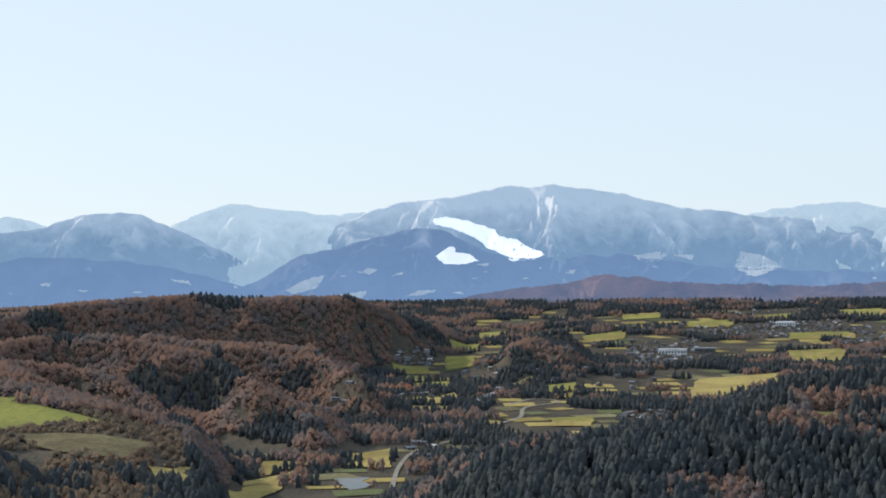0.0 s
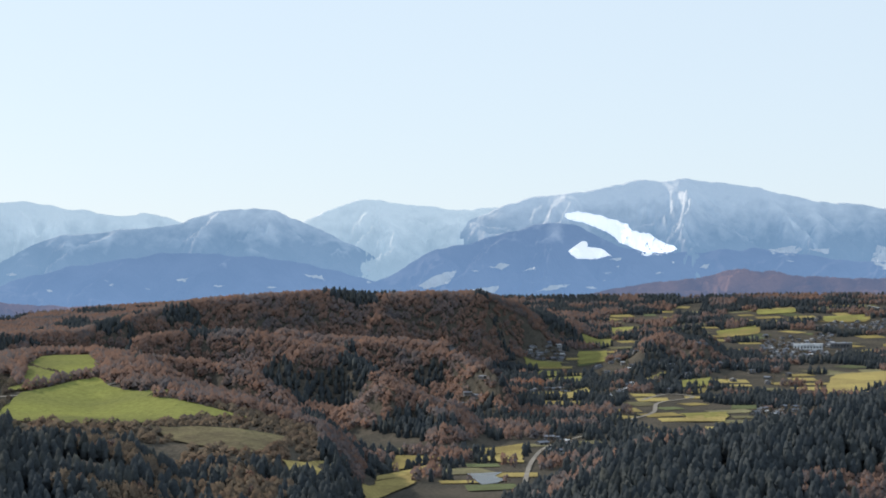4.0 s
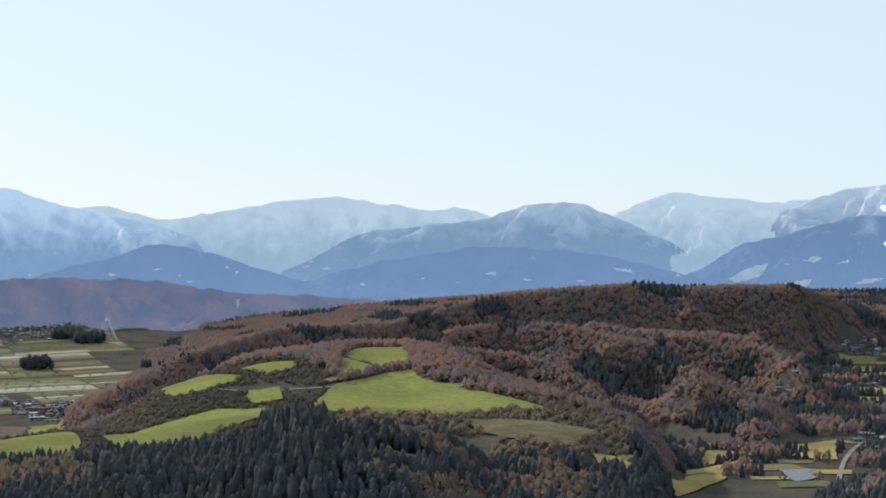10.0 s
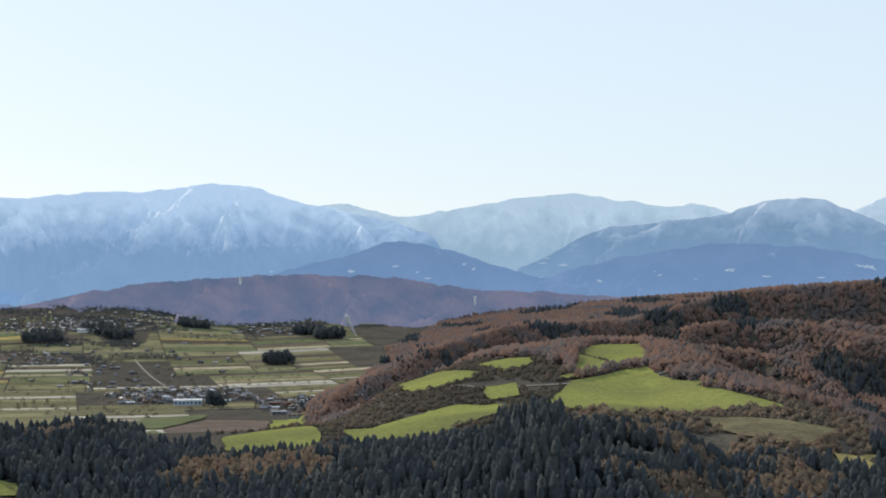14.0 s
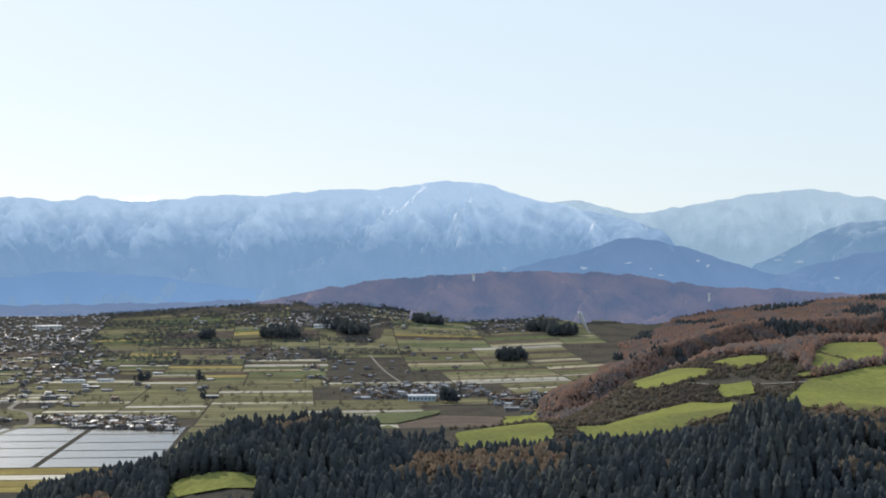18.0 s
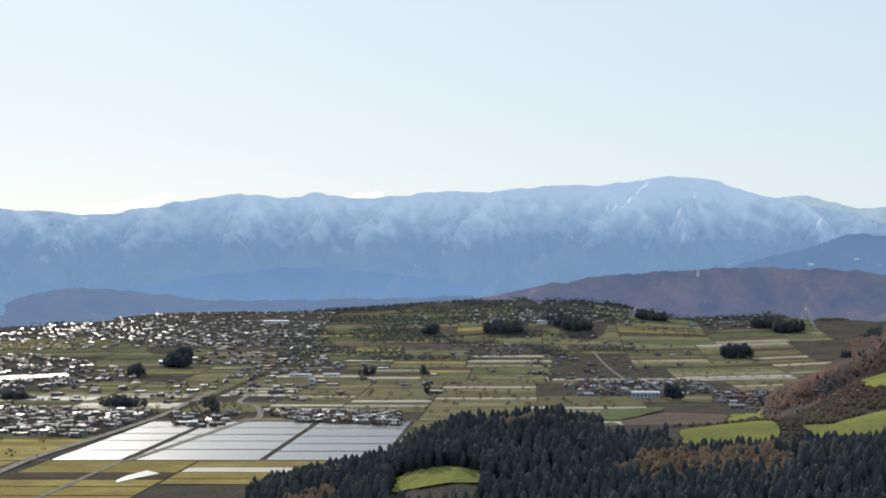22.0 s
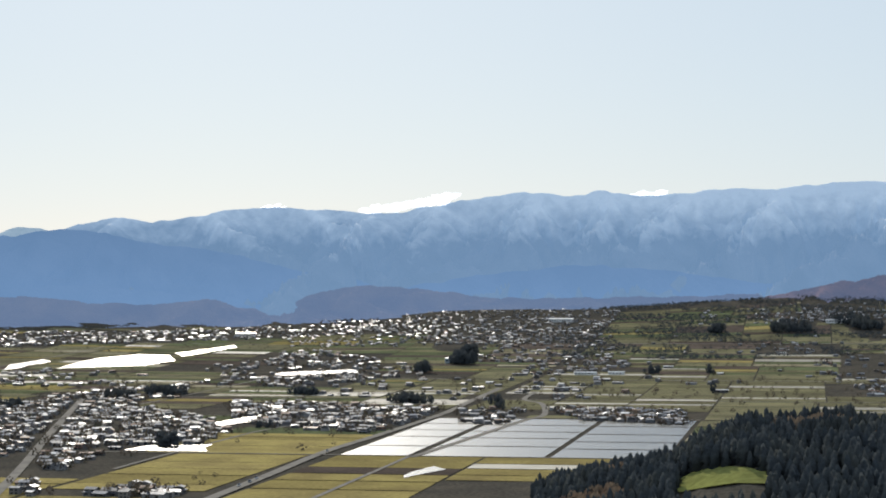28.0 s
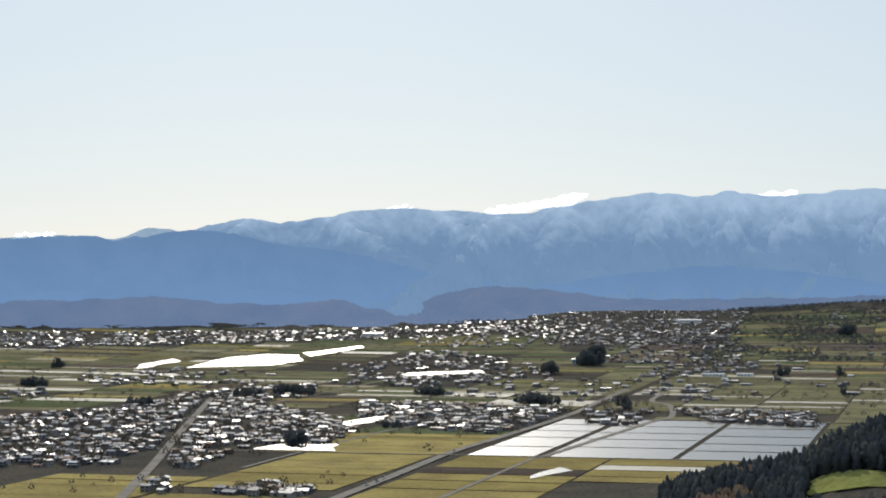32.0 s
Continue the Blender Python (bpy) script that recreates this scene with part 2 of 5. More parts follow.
# crest lines: bearing, distance, angle above the eye's level; then the height of the trees on them, front and back width
CRESTS = [
    ([(1.4, 1100, -5.9), (0.77, 1120, -5.33), (-1.88, 1150, -4.04), (-5.17, 1200, -3.64), (-6.8, 1250, -3.15), (-8.43, 1300, -2.74), (-10.04, 1350, -2.17), (-12.71, 1400, -1.93), (-17, 1450, -1.8)], 17, 330, 230),
    ([(41.5, 1300, -6.5), (39.02, 1260, -5.87), (37.1, 1240, -5.27), (34.66, 1220, -4.66), (34.0, 1220, -4.2), (32.7, 1230, -3.7), (29.73, 1240, -3.48), (28.74, 1200, -4.06), (27.5, 1160, -4.48), (25.61, 1150, -4.48), (23.14, 1150, -4.25), (20.86, 1150, -4.2), (18.5, 1150, -3.9), (17.3, 1150, -3.4), (16.3, 1150, -3.6), (14.5, 1160, -3.6), (12.9, 1180, -3.85), (11.6, 1180, -4.8), (9.6, 1200, -5.0), (7.5, 1220, -5.6)], 17, 300, 130),
    ([(22.6, 1650, -3.9), (21.1, 1750, -2.9), (19.5, 1850, -2.4), (18.5, 1950, -2.1), (15.8, 2000, -1.76), (14.0, 2000, -1.7), (12.5, 1900, -2.0), (11.2, 1700, -2.8), (9.7, 1600, -3.3), (7.5, 1550, -4.1)], 0, 560, 300),
    ([(29.5, 1420, -4.3), (26, 1430, -4.25), (22, 1450, -4.1), (19, 1480, -3.7), (15, 1500, -3.5), (11, 1450, -3.9), (8.5, 1420, -4.3)], 0, 260, 300),
    ([(23.0, 2000, -3.0), (21.78, 2100, -2.47), (20.46, 2200, -1.82), (17.81, 2500, -1.1), (14.51, 2650, -0.96), (11.22, 2900, -0.15), (9.6, 2950, -0.05), (7.19, 3000, 0.11), (6.0, 3000, -0.03), (4.69, 3000, 0.04), (2.72, 3020, 0.05), (1.4, 3250, -0.47), (0.2, 3420, -0.92), (-0.91, 3500, -1.3)], 9, 120, 300),
    ([(14.5, 2150, -1.7), (12.76, 2100, -1.67), (10.7, 2050, -1.86), (9.3, 1950, -2.3), (8.5, 1900, -2.75), (7.9, 1830, -3.4)], 9, 58, 100),
    ([(12.6, 2400, -1.1), (11.18, 2450, -0.96), (9.58, 2400, -0.98), (6.83, 2300, -1.58), (5.4, 2130, -2.4), (4.4, 2050, -3.0), (3.9, 2000, -3.3)], 9, 120, 100),
    ([(8.5, 2700, -1.0), (7.48, 2650, -1.17), (3.72, 2500, -1.45), (2.2, 2300, -2.4), (1.7, 2200, -3.4)], 9, 90, 110),
    ([(-1.5, 2850, -1.9), (-2.0, 2920, -1.35), (-2.7, 3000, -1.15), (-3.6, 3000, -1.3), (-4.4, 2950, -1.8)], 12, 200, 240),
]


def crest_at(line, b):
    k = sorted(line)
    kb = [p[0] for p in k]
    rc, el = np.interp(b, kb, [p[1] for p in k]), np.interp(b, kb, [p[2] for p in k])
    fade = smooth(kb[0] - 1.6, kb[0], b) * (1 - smooth(kb[-1], kb[-1] + 1.6, b))
    return rc, EYE + rc * np.tan(np.radians(el)), fade


def land_z(b, r):
    """Height of the ground at a bearing (degrees to the left) and a distance from the viewpoint."""
    b, r = np.asarray(b, float), np.asarray(r, float)
    z0 = base_z(b, r)
    x, y = -r * np.sin(np.radians(b)), r * np.cos(np.radians(b))
    z, hill, crest = z0, np.zeros_like(z0), np.zeros_like(z0)
    for line, trees, front, back in CRESTS:
        rc, zc, fade = crest_at(line, b)
        foot = base_z(b, rc)
        w = np.where(r < rc, front, back)
        g = np.exp(-((r - rc) / w) ** 2)
        up = (zc - trees - foot) * fade * g
        d = z - (z0 + up)
        z = np.maximum(z, z0 + up) + np.where(np.abs(d) < 8, (8 - np.abs(d)) ** 2 / 32, 0) * smooth(2, 12, up)
        hill = np.maximum(hill, smooth(3, 25, up))
        crest = np.maximum(crest, np.where(up > 6, g, 0))
    calm = smooth(7.5, 9.5, b) * (1 - smooth(22, 24, b)) * smooth(1250, 1350, r) * (1 - smooth(1900, 2050, r))
    swing = (1 - 0.92 * smooth(0.62, 0.95, crest)) * (1 - 0.85 * calm) * (0.2 + 0.8 * smooth(1350, 1700, r))
    swing = swing * (1 - 0.92 * smooth(20, 22.5, b) * smooth(1350, 1500, r))
    swing = swing * (1 - smooth(30.5, 31.5, b) * (1 - smooth(35, 36, b)) * (1 - smooth(1200, 1350, r)))
    swing = swing * (1 - 0.6 * smooth(13, 16, b) * smooth(1350, 1500, r))
    z = z + hill * swing * ((fbm((x * 0.9 + y * 0.43) / 105, (y * 0.9 - x * 0.43) / 230, 2, 5, ridged=True) - 0.6) * 70 + (fbm(x / 80, y / 80, 2, 8) - 0.5) * 10)
    look_out = 147 * np.exp(-(r / 330) ** 2)
    return np.maximum(z, look_out)


def at(b, r, dz=0.0):
    return (-r * math.sin(radians(b)), r * math.cos(radians(b)), float(land_z(b, r)) + dz)


# ---- end of landform ----
def sheet(name, verts, quads, material, smooth_shade=True):
    """A mesh from arrays of corners and four-sided faces (or triangles)."""
    me = bpy.data.meshes.new(name)
    verts, quads = np.asarray(verts, np.float32), np.asarray(quads, np.int32)
    k = quads.shape[1]
    me.vertices.add(len(verts))
    me.vertices.foreach_set("co", verts.ravel())
    me.loops.add(quads.size)
    me.loops.foreach_set("vertex_index", quads.ravel())
    me.polygons.add(len(quads))
    me.polygons.foreach_set("loop_start", np.arange(0, quads.size, k, dtype=np.int32))
    me.polygons.foreach_set("use_smooth", np.full(len(quads), smooth_shade))
    me.update(calc_edges=True)
    me.materials.append(material)
    return me


def grid_quads(nu, nv, wrap=False):
    i = np.arange(nu - (0 if wrap else 1))[:, None]
    j = np.arange(nv - 1)[None, :]
    a = (i * nv + j).ravel()
    c = (((i + 1) % nu) * nv + j).ravel()
    return np.stack([a, c, c + 1, a + 1], 1)


bear = np.concatenate([np.arange(-18, 62, 0.2), np.arange(62, 342, 4.0)])
dist = np.concatenate([[0.01], np.arange(40, 900, 60), np.arange(900, 2300, 11), np.arange(2300, 3200, 15), np.arange(3200, 4990, 45)])
BB, DD = np.meshgrid(bear, dist, indexing="ij")
ZZ = land_z(np.where(BB > 200, BB - 360, BB), DD)
gv = np.stack([-DD * np.sin(np.radians(BB)), DD * np.cos(np.radians(BB)), ZZ], -1).reshape(-1, 3)
ground = tagged(new("ground", sheet("ground", gv, grid_quads(len(bear), len(dist), True), SOIL)), "rolling valley ground of brown grass and bare soil", "ground", kind="structure")


def mountain(name, label, line, R, depth, material, foot=-1.0, spur=0.62, wave=170.0, seed=1, step=0.05, taper=4.5, canopy=0.0):
    """A mountain range: its crest (bearing, angle above the eye), a front flank of branching spurs and gullies, and a back."""
    g = np.random.default_rng(seed)
    k = sorted(line)
    kb = np.array([p[0] for p in k])
    b = np.arange(kb[0] - taper, kb[-1] + taper, step)
    el = np.interp(b, kb, [p[1] for p in k])
    el = np.convolve(np.pad(el, 4, mode="edge"), np.ones(9) / 9, mode="valid")
    el = el + (fbm(b * 1.9, b * 0 + seed, 4, seed) - 0.5) * 0.15
    fade = smooth(kb[0] - taper, kb[0], b) * (1 - smooth(kb[-1], kb[-1] + taper, b))
    zf = np.minimum(base_z(b, np.full_like(b, R - depth)), EYE + (R - depth) * math.tan(radians(foot))) - 3
    zc = zf + (EYE + R * np.tan(np.radians(el)) - zf) * fade
    s = np.concatenate([[-0.35, -0.12], np.linspace(0, 1, 74) ** 1.15])
    B, S = np.meshgrid(b, s, indexing="ij")
    zf = zf[:, None]
    H = zc[:, None] - zf
    a = np.radians(B) * R
    P = np.clip(S, 0, 1)
    wander = (fbm(a / 260, P * depth / 260 + seed, 3, seed + 5) - 0.5) * 2
    aw = a + wander * 110 * np.minimum(P * 2.5, 1)
    gully = (1 - P) ** (1.6 + spur * 1.3)
    prof, near, own, lift = gully.copy(), np.full(S.shape, 9.0), np.zeros(S.shape), np.zeros(S.shape)
    at_a = a.min() - wave
    while at_a < a.max() + wave:
        width, drift, bend, drop = wave * g.uniform(0.5, 0.9), g.uniform(-0.75, 0.75), g.uniform(-60, 60), g.uniform(0.75, 1.5)
        d = np.abs(aw - (at_a + drift * depth * P + bend * np.sin(P * 5)))
        u = d / (width * (0.8 + 0.5 * P))
        closer = u < near
        near, own = np.where(closer, u, near), np.where(closer, d, own)
        c = np.clip(u, 0, 1)
        up = ((1 - P) ** drop - gully) * (1 - c * (1.5 - 0.5 * c))
        prof, lift = np.maximum(prof, gully + up), np.maximum(lift, (1 - P) ** drop - gully)
        at_a += wave * g.uniform(0.55, 1.5)
    u = np.clip(near, 0, 1)
    branch = np.abs(((P * depth - 0.85 * own + wander * 60) / 62 + 40) % 1 * 2 - 1)
    twig = fbm((aw + own) / 48, (P * depth - own) / 60, 3, seed + 19, ridged=True)
    prof = prof + (lift + 0.05) * ((branch - 0.5) * 0.30 * np.minimum(u * 3, 1) + (twig - 0.6) * 0.55) * np.minimum(P * 9, 1)
    prof = np.where(S < 0, 1 + S * 1.5, np.clip(prof, 0, 1.0))
    Z = zf + H * prof
    Z = Z + g.normal(0, 1, Z.shape) * canopy * np.where(S < 0, 0, 1)
    D = R - depth * S
    Z = np.minimum(Z, EYE + D * ((zc[:, None] - EYE) / R - 0.0035 * P))
    v = np.stack([-D * np.sin(np.radians(B)), D * np.cos(np.radians(B)), Z], -1).reshape(-1, 3)
    me = sheet(name, v, grid_quads(len(b), len(s)), material)
    # sunlit streaks on spurs and branches, painted as extra snow cover
    bare = np.clip(1 - 3.2 * u, 0, 1) + 0.8 * np.clip((branch - 0.68) / 0.32, 0, 1) * np.clip(1.2 - u, 0, 1)
    bare = bare * (0.1 + 1.4 * fbm(a / 170, P * depth / 170, 3, seed + 3))
    me.attributes.new("lit_ridge_streaks", "FLOAT", "POINT").data.foreach_set("value", bare.ravel().astype(np.float32))
    return tagged(new(name, me), label, "mountain", kind="structure")


# the glow colour of each slope is painted blue air haze
SNOWY = (0.42, 0.395, 0.365)
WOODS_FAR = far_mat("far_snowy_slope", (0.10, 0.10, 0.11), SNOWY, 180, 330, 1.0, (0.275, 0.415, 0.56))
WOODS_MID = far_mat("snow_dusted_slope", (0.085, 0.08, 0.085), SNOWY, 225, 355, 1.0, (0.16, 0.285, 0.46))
WOODS_RANGE = far_mat("hazy_snow_dusted_slope", (0.085, 0.08, 0.085), (0.50, 0.48, 0.45), 195, 340, 1.0, (0.18, 0.32, 0.53), haze_foot=1.0, haze_top=0.94)
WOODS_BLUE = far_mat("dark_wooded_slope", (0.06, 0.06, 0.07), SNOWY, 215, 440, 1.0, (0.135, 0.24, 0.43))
WOODS_HAZE = far_mat("haze_blue_wooded_slope", (0.06, 0.06, 0.07), SNOWY, 330, 600, 1.0, (0.155, 0.29, 0.52))
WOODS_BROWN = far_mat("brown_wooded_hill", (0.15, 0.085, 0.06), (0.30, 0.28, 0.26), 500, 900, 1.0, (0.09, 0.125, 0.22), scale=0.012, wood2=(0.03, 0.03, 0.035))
WOODS_FOOT = far_mat("haze_blue_grey_foothill", (0.09, 0.07, 0.06), (0.3, 0.28, 0.26), 500, 900, 1.0, (0.13, 0.20, 0.345), scale=0.012, wood2=(0.04, 0.038, 0.045))

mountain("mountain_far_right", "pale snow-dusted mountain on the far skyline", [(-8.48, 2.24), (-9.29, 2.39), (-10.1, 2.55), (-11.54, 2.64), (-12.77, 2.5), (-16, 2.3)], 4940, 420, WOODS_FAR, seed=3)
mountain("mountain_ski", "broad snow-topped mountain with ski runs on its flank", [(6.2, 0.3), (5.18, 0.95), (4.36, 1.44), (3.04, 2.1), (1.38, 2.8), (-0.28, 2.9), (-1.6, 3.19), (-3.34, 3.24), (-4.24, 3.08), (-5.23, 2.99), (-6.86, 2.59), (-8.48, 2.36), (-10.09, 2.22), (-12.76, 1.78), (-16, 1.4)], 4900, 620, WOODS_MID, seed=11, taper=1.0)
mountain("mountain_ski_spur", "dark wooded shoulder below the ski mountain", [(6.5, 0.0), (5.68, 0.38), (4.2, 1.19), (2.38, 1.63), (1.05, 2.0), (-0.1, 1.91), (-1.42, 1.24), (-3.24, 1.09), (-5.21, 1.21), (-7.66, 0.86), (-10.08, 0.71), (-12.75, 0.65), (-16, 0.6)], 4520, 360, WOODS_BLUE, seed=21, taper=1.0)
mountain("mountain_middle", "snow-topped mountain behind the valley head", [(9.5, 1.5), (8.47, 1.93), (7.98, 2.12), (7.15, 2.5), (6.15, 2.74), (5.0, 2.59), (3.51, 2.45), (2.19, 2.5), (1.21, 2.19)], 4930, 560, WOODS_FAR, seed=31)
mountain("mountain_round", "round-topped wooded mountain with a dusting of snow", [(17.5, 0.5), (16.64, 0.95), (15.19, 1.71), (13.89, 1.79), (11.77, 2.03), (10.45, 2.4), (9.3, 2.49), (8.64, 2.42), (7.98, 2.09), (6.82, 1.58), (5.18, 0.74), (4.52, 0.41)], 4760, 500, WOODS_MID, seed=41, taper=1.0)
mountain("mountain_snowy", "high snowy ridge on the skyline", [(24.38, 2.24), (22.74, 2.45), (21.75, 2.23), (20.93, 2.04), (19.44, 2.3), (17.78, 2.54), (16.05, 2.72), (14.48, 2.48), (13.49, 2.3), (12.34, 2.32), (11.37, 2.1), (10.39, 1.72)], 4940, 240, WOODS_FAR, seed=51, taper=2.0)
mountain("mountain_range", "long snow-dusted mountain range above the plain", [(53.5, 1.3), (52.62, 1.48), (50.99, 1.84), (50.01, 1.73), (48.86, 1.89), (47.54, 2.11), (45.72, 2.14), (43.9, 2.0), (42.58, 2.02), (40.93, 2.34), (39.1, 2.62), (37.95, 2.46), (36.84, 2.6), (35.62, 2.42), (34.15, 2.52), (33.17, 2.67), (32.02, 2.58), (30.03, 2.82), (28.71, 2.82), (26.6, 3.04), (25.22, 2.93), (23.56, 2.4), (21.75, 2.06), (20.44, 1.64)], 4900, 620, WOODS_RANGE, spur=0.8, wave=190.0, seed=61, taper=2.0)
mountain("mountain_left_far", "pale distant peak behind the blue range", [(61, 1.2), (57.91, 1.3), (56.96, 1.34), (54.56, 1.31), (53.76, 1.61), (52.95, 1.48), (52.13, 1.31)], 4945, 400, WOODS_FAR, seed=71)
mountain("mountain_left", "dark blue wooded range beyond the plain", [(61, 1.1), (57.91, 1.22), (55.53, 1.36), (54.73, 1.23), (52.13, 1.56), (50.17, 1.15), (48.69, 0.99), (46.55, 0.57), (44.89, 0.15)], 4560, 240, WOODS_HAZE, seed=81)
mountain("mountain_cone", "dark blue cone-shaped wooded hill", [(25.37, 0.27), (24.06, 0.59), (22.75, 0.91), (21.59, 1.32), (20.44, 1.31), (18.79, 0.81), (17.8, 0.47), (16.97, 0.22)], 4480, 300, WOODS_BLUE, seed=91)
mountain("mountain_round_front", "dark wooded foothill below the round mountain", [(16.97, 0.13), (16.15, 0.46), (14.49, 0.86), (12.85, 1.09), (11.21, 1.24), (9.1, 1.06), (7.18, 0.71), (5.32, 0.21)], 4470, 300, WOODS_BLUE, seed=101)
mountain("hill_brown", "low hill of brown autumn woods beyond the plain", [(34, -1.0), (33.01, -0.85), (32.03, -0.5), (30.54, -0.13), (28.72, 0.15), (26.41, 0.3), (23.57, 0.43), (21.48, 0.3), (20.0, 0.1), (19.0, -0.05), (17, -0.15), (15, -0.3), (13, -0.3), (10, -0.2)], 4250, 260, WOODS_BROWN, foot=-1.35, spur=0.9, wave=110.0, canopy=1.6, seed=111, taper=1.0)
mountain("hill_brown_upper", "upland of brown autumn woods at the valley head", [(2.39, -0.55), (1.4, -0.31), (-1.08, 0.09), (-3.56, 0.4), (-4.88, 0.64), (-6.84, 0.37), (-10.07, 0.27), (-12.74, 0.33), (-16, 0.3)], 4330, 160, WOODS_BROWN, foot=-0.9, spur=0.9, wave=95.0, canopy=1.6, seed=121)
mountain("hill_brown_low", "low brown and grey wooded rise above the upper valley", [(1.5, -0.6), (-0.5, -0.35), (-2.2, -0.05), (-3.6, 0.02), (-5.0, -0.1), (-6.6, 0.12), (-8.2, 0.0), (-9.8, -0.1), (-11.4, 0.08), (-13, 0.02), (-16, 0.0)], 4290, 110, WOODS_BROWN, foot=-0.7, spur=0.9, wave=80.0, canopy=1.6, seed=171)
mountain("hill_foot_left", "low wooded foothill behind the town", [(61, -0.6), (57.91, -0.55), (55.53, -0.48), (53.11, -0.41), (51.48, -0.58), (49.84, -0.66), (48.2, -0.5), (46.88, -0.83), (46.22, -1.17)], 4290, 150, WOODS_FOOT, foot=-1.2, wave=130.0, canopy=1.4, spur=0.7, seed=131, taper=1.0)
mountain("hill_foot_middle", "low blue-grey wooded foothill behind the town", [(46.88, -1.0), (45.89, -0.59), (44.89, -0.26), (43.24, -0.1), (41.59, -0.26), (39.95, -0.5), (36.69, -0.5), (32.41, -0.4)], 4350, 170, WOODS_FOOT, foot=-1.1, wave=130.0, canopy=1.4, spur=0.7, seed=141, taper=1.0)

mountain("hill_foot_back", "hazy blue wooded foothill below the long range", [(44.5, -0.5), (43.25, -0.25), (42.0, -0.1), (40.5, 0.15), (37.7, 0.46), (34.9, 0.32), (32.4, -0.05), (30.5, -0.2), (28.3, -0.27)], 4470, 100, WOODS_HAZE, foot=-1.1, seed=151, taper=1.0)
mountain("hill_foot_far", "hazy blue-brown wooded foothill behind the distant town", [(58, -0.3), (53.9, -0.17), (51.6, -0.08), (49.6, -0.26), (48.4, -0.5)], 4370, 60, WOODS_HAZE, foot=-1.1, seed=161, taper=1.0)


# ---- helpers for the things ----
rng = np.random.default_rng(7)
OPEN = []  # outlines of open ground in plan, where no trees stand
VILLAGES = []
BOUNDS = {}


def xy(b, r):
    return -r * math.sin(radians(b)), r * math.cos(radians(b))


def polar(x, y):
    return math.degrees(math.atan2(-x, y)), math.hypot(x, y)


def inside(poly, x, y):
    """Which of the points lie inside an outline in plan."""
    if isinstance(x, float):
        if id(poly) not in BOUNDS:
            px, py = [p[0] for p in poly], [p[1] for p in poly]
            BOUNDS[id(poly)] = (min(px), max(px), min(py), max(py))
        x0, x1, y0, y1 = BOUNDS[id(poly)]
        if not (x0 < x < x1 and y0 < y < y1):
            return False
    x, y = np.asarray(x, float), np.asarray(y, float)
    hit = np.zeros(x.shape, bool)
    for (x0, y0), (x1, y1) in zip(poly, poly[1:] + poly[:1]):
        if y0 != y1:
            hit ^= ((y0 > y) != (y1 > y)) & (x < (x1 - x0) * (y - y0) / (y1 - y0) + x0)
    return hit


def ground_at(x, y):
    x, y = np.asarray(x, float), np.asarray(y, float)
    return land_z(np.degrees(np.arctan2(-x, y)), np.hypot(x, y))


def rise(x, y):
    """How far the ground stands above the valley floor."""
    b, r = np.degrees(np.arctan2(-np.asarray(x), y)), np.hypot(x, y)
    return land_z(b, r) - base_z(b, r)


def part(name, me, parent, label=""):
    ob = new(name, me)
    ob.parent = parent
    return tagged(ob, label)


def drape(name, outline, material, up=0.5, cell=22.0):
    """A piece of ground cover inside an outline in plan (metres), laid on the land."""
    bm = bmesh.new()
    bm.faces.new([bm.verts.new((px, py, 0)) for px, py in outline])
    bmesh.ops.triangulate(bm, faces=bm.faces[:])
    for _ in range(6):
        long = [e for e in bm.edges if e.calc_length() > cell * 1.6]
        if not long:
            break
        bmesh.ops.subdivide_edges(bm, edges=long, cuts=1)
        bmesh.ops.triangulate(bm, faces=bm.faces[:])
    co = np.array([v.co[:] for v in bm.verts])
    z = ground_at(co[:, 0], co[:, 1]) + up
    for v, h in zip(bm.verts, z):
        v.co.z = h
    bmesh.ops.recalc_face_normals(bm, faces=bm.faces[:])
    me = bpy.data.meshes.new(name)
    bm.to_mesh(me)
    bm.free()
    if len(me.polygons) and sum(p.normal.z for p in me.polygons) < 0:
        me.flip_normals()
    me.materials.append(material)
    return new(name, me)


def wobble(outline, step=14.0, amount=3.0):
    """Gives an outline an uneven edge."""
    out = []
    for (x0, y0), (x1, y1) in zip(outline, outline[1:] + outline[:1]):
        n = max(1, int(math.hypot(x1 - x0, y1 - y0) / step))
        for k in range(n):
            t = k / n
            px, py = x0 + (x1 - x0) * t, y0 + (y1 - y0) * t
            out.append((px + (float(vnoise(px / 19, py / 19, 3)) - 0.5) * 2 * amount, py + (float(vnoise(px / 19, py / 19, 4)) - 0.5) * 2 * amount))
    return out


def field(label, material, corners, up=1.3):
    """A hillside or valley field: corners as bearing and distance."""
    flat = [xy(*c) for c in corners]
    OPEN.append(flat)
    return tagged(drape("field", wobble(flat), material, up, 16.0), label, "field")


# ---- fields on the hill and in the side valley ----
PASTURE = "bright green mown pasture on the hillside"
field(PASTURE, GRASS, [(15.92, 1879), (15.42, 2010), (14.02, 2005), (13.86, 1831), (13.94, 1800), (16.09, 1722), (16.5, 1723), (16.0, 1750)])
field("wide green pasture sloping below the autumn wood", GRASS, [(16.09, 1708), (13.94, 1771), (13.53, 1708), (12.72, 1657), (11.17, 1651), (12.39, 1618), (10.76, 1549), (9.63, 1500), (12.89, 1470), (14.53, 1450), (16.18, 1480), (17.17, 1560)])
field("green pasture on the shoulder of the hill", GRASS, [(21.29, 1744), (20.46, 1900), (19.47, 1801), (18.73, 1777), (18.98, 1738), (19.47, 1693), (20.47, 1654), (20.96, 1657)])
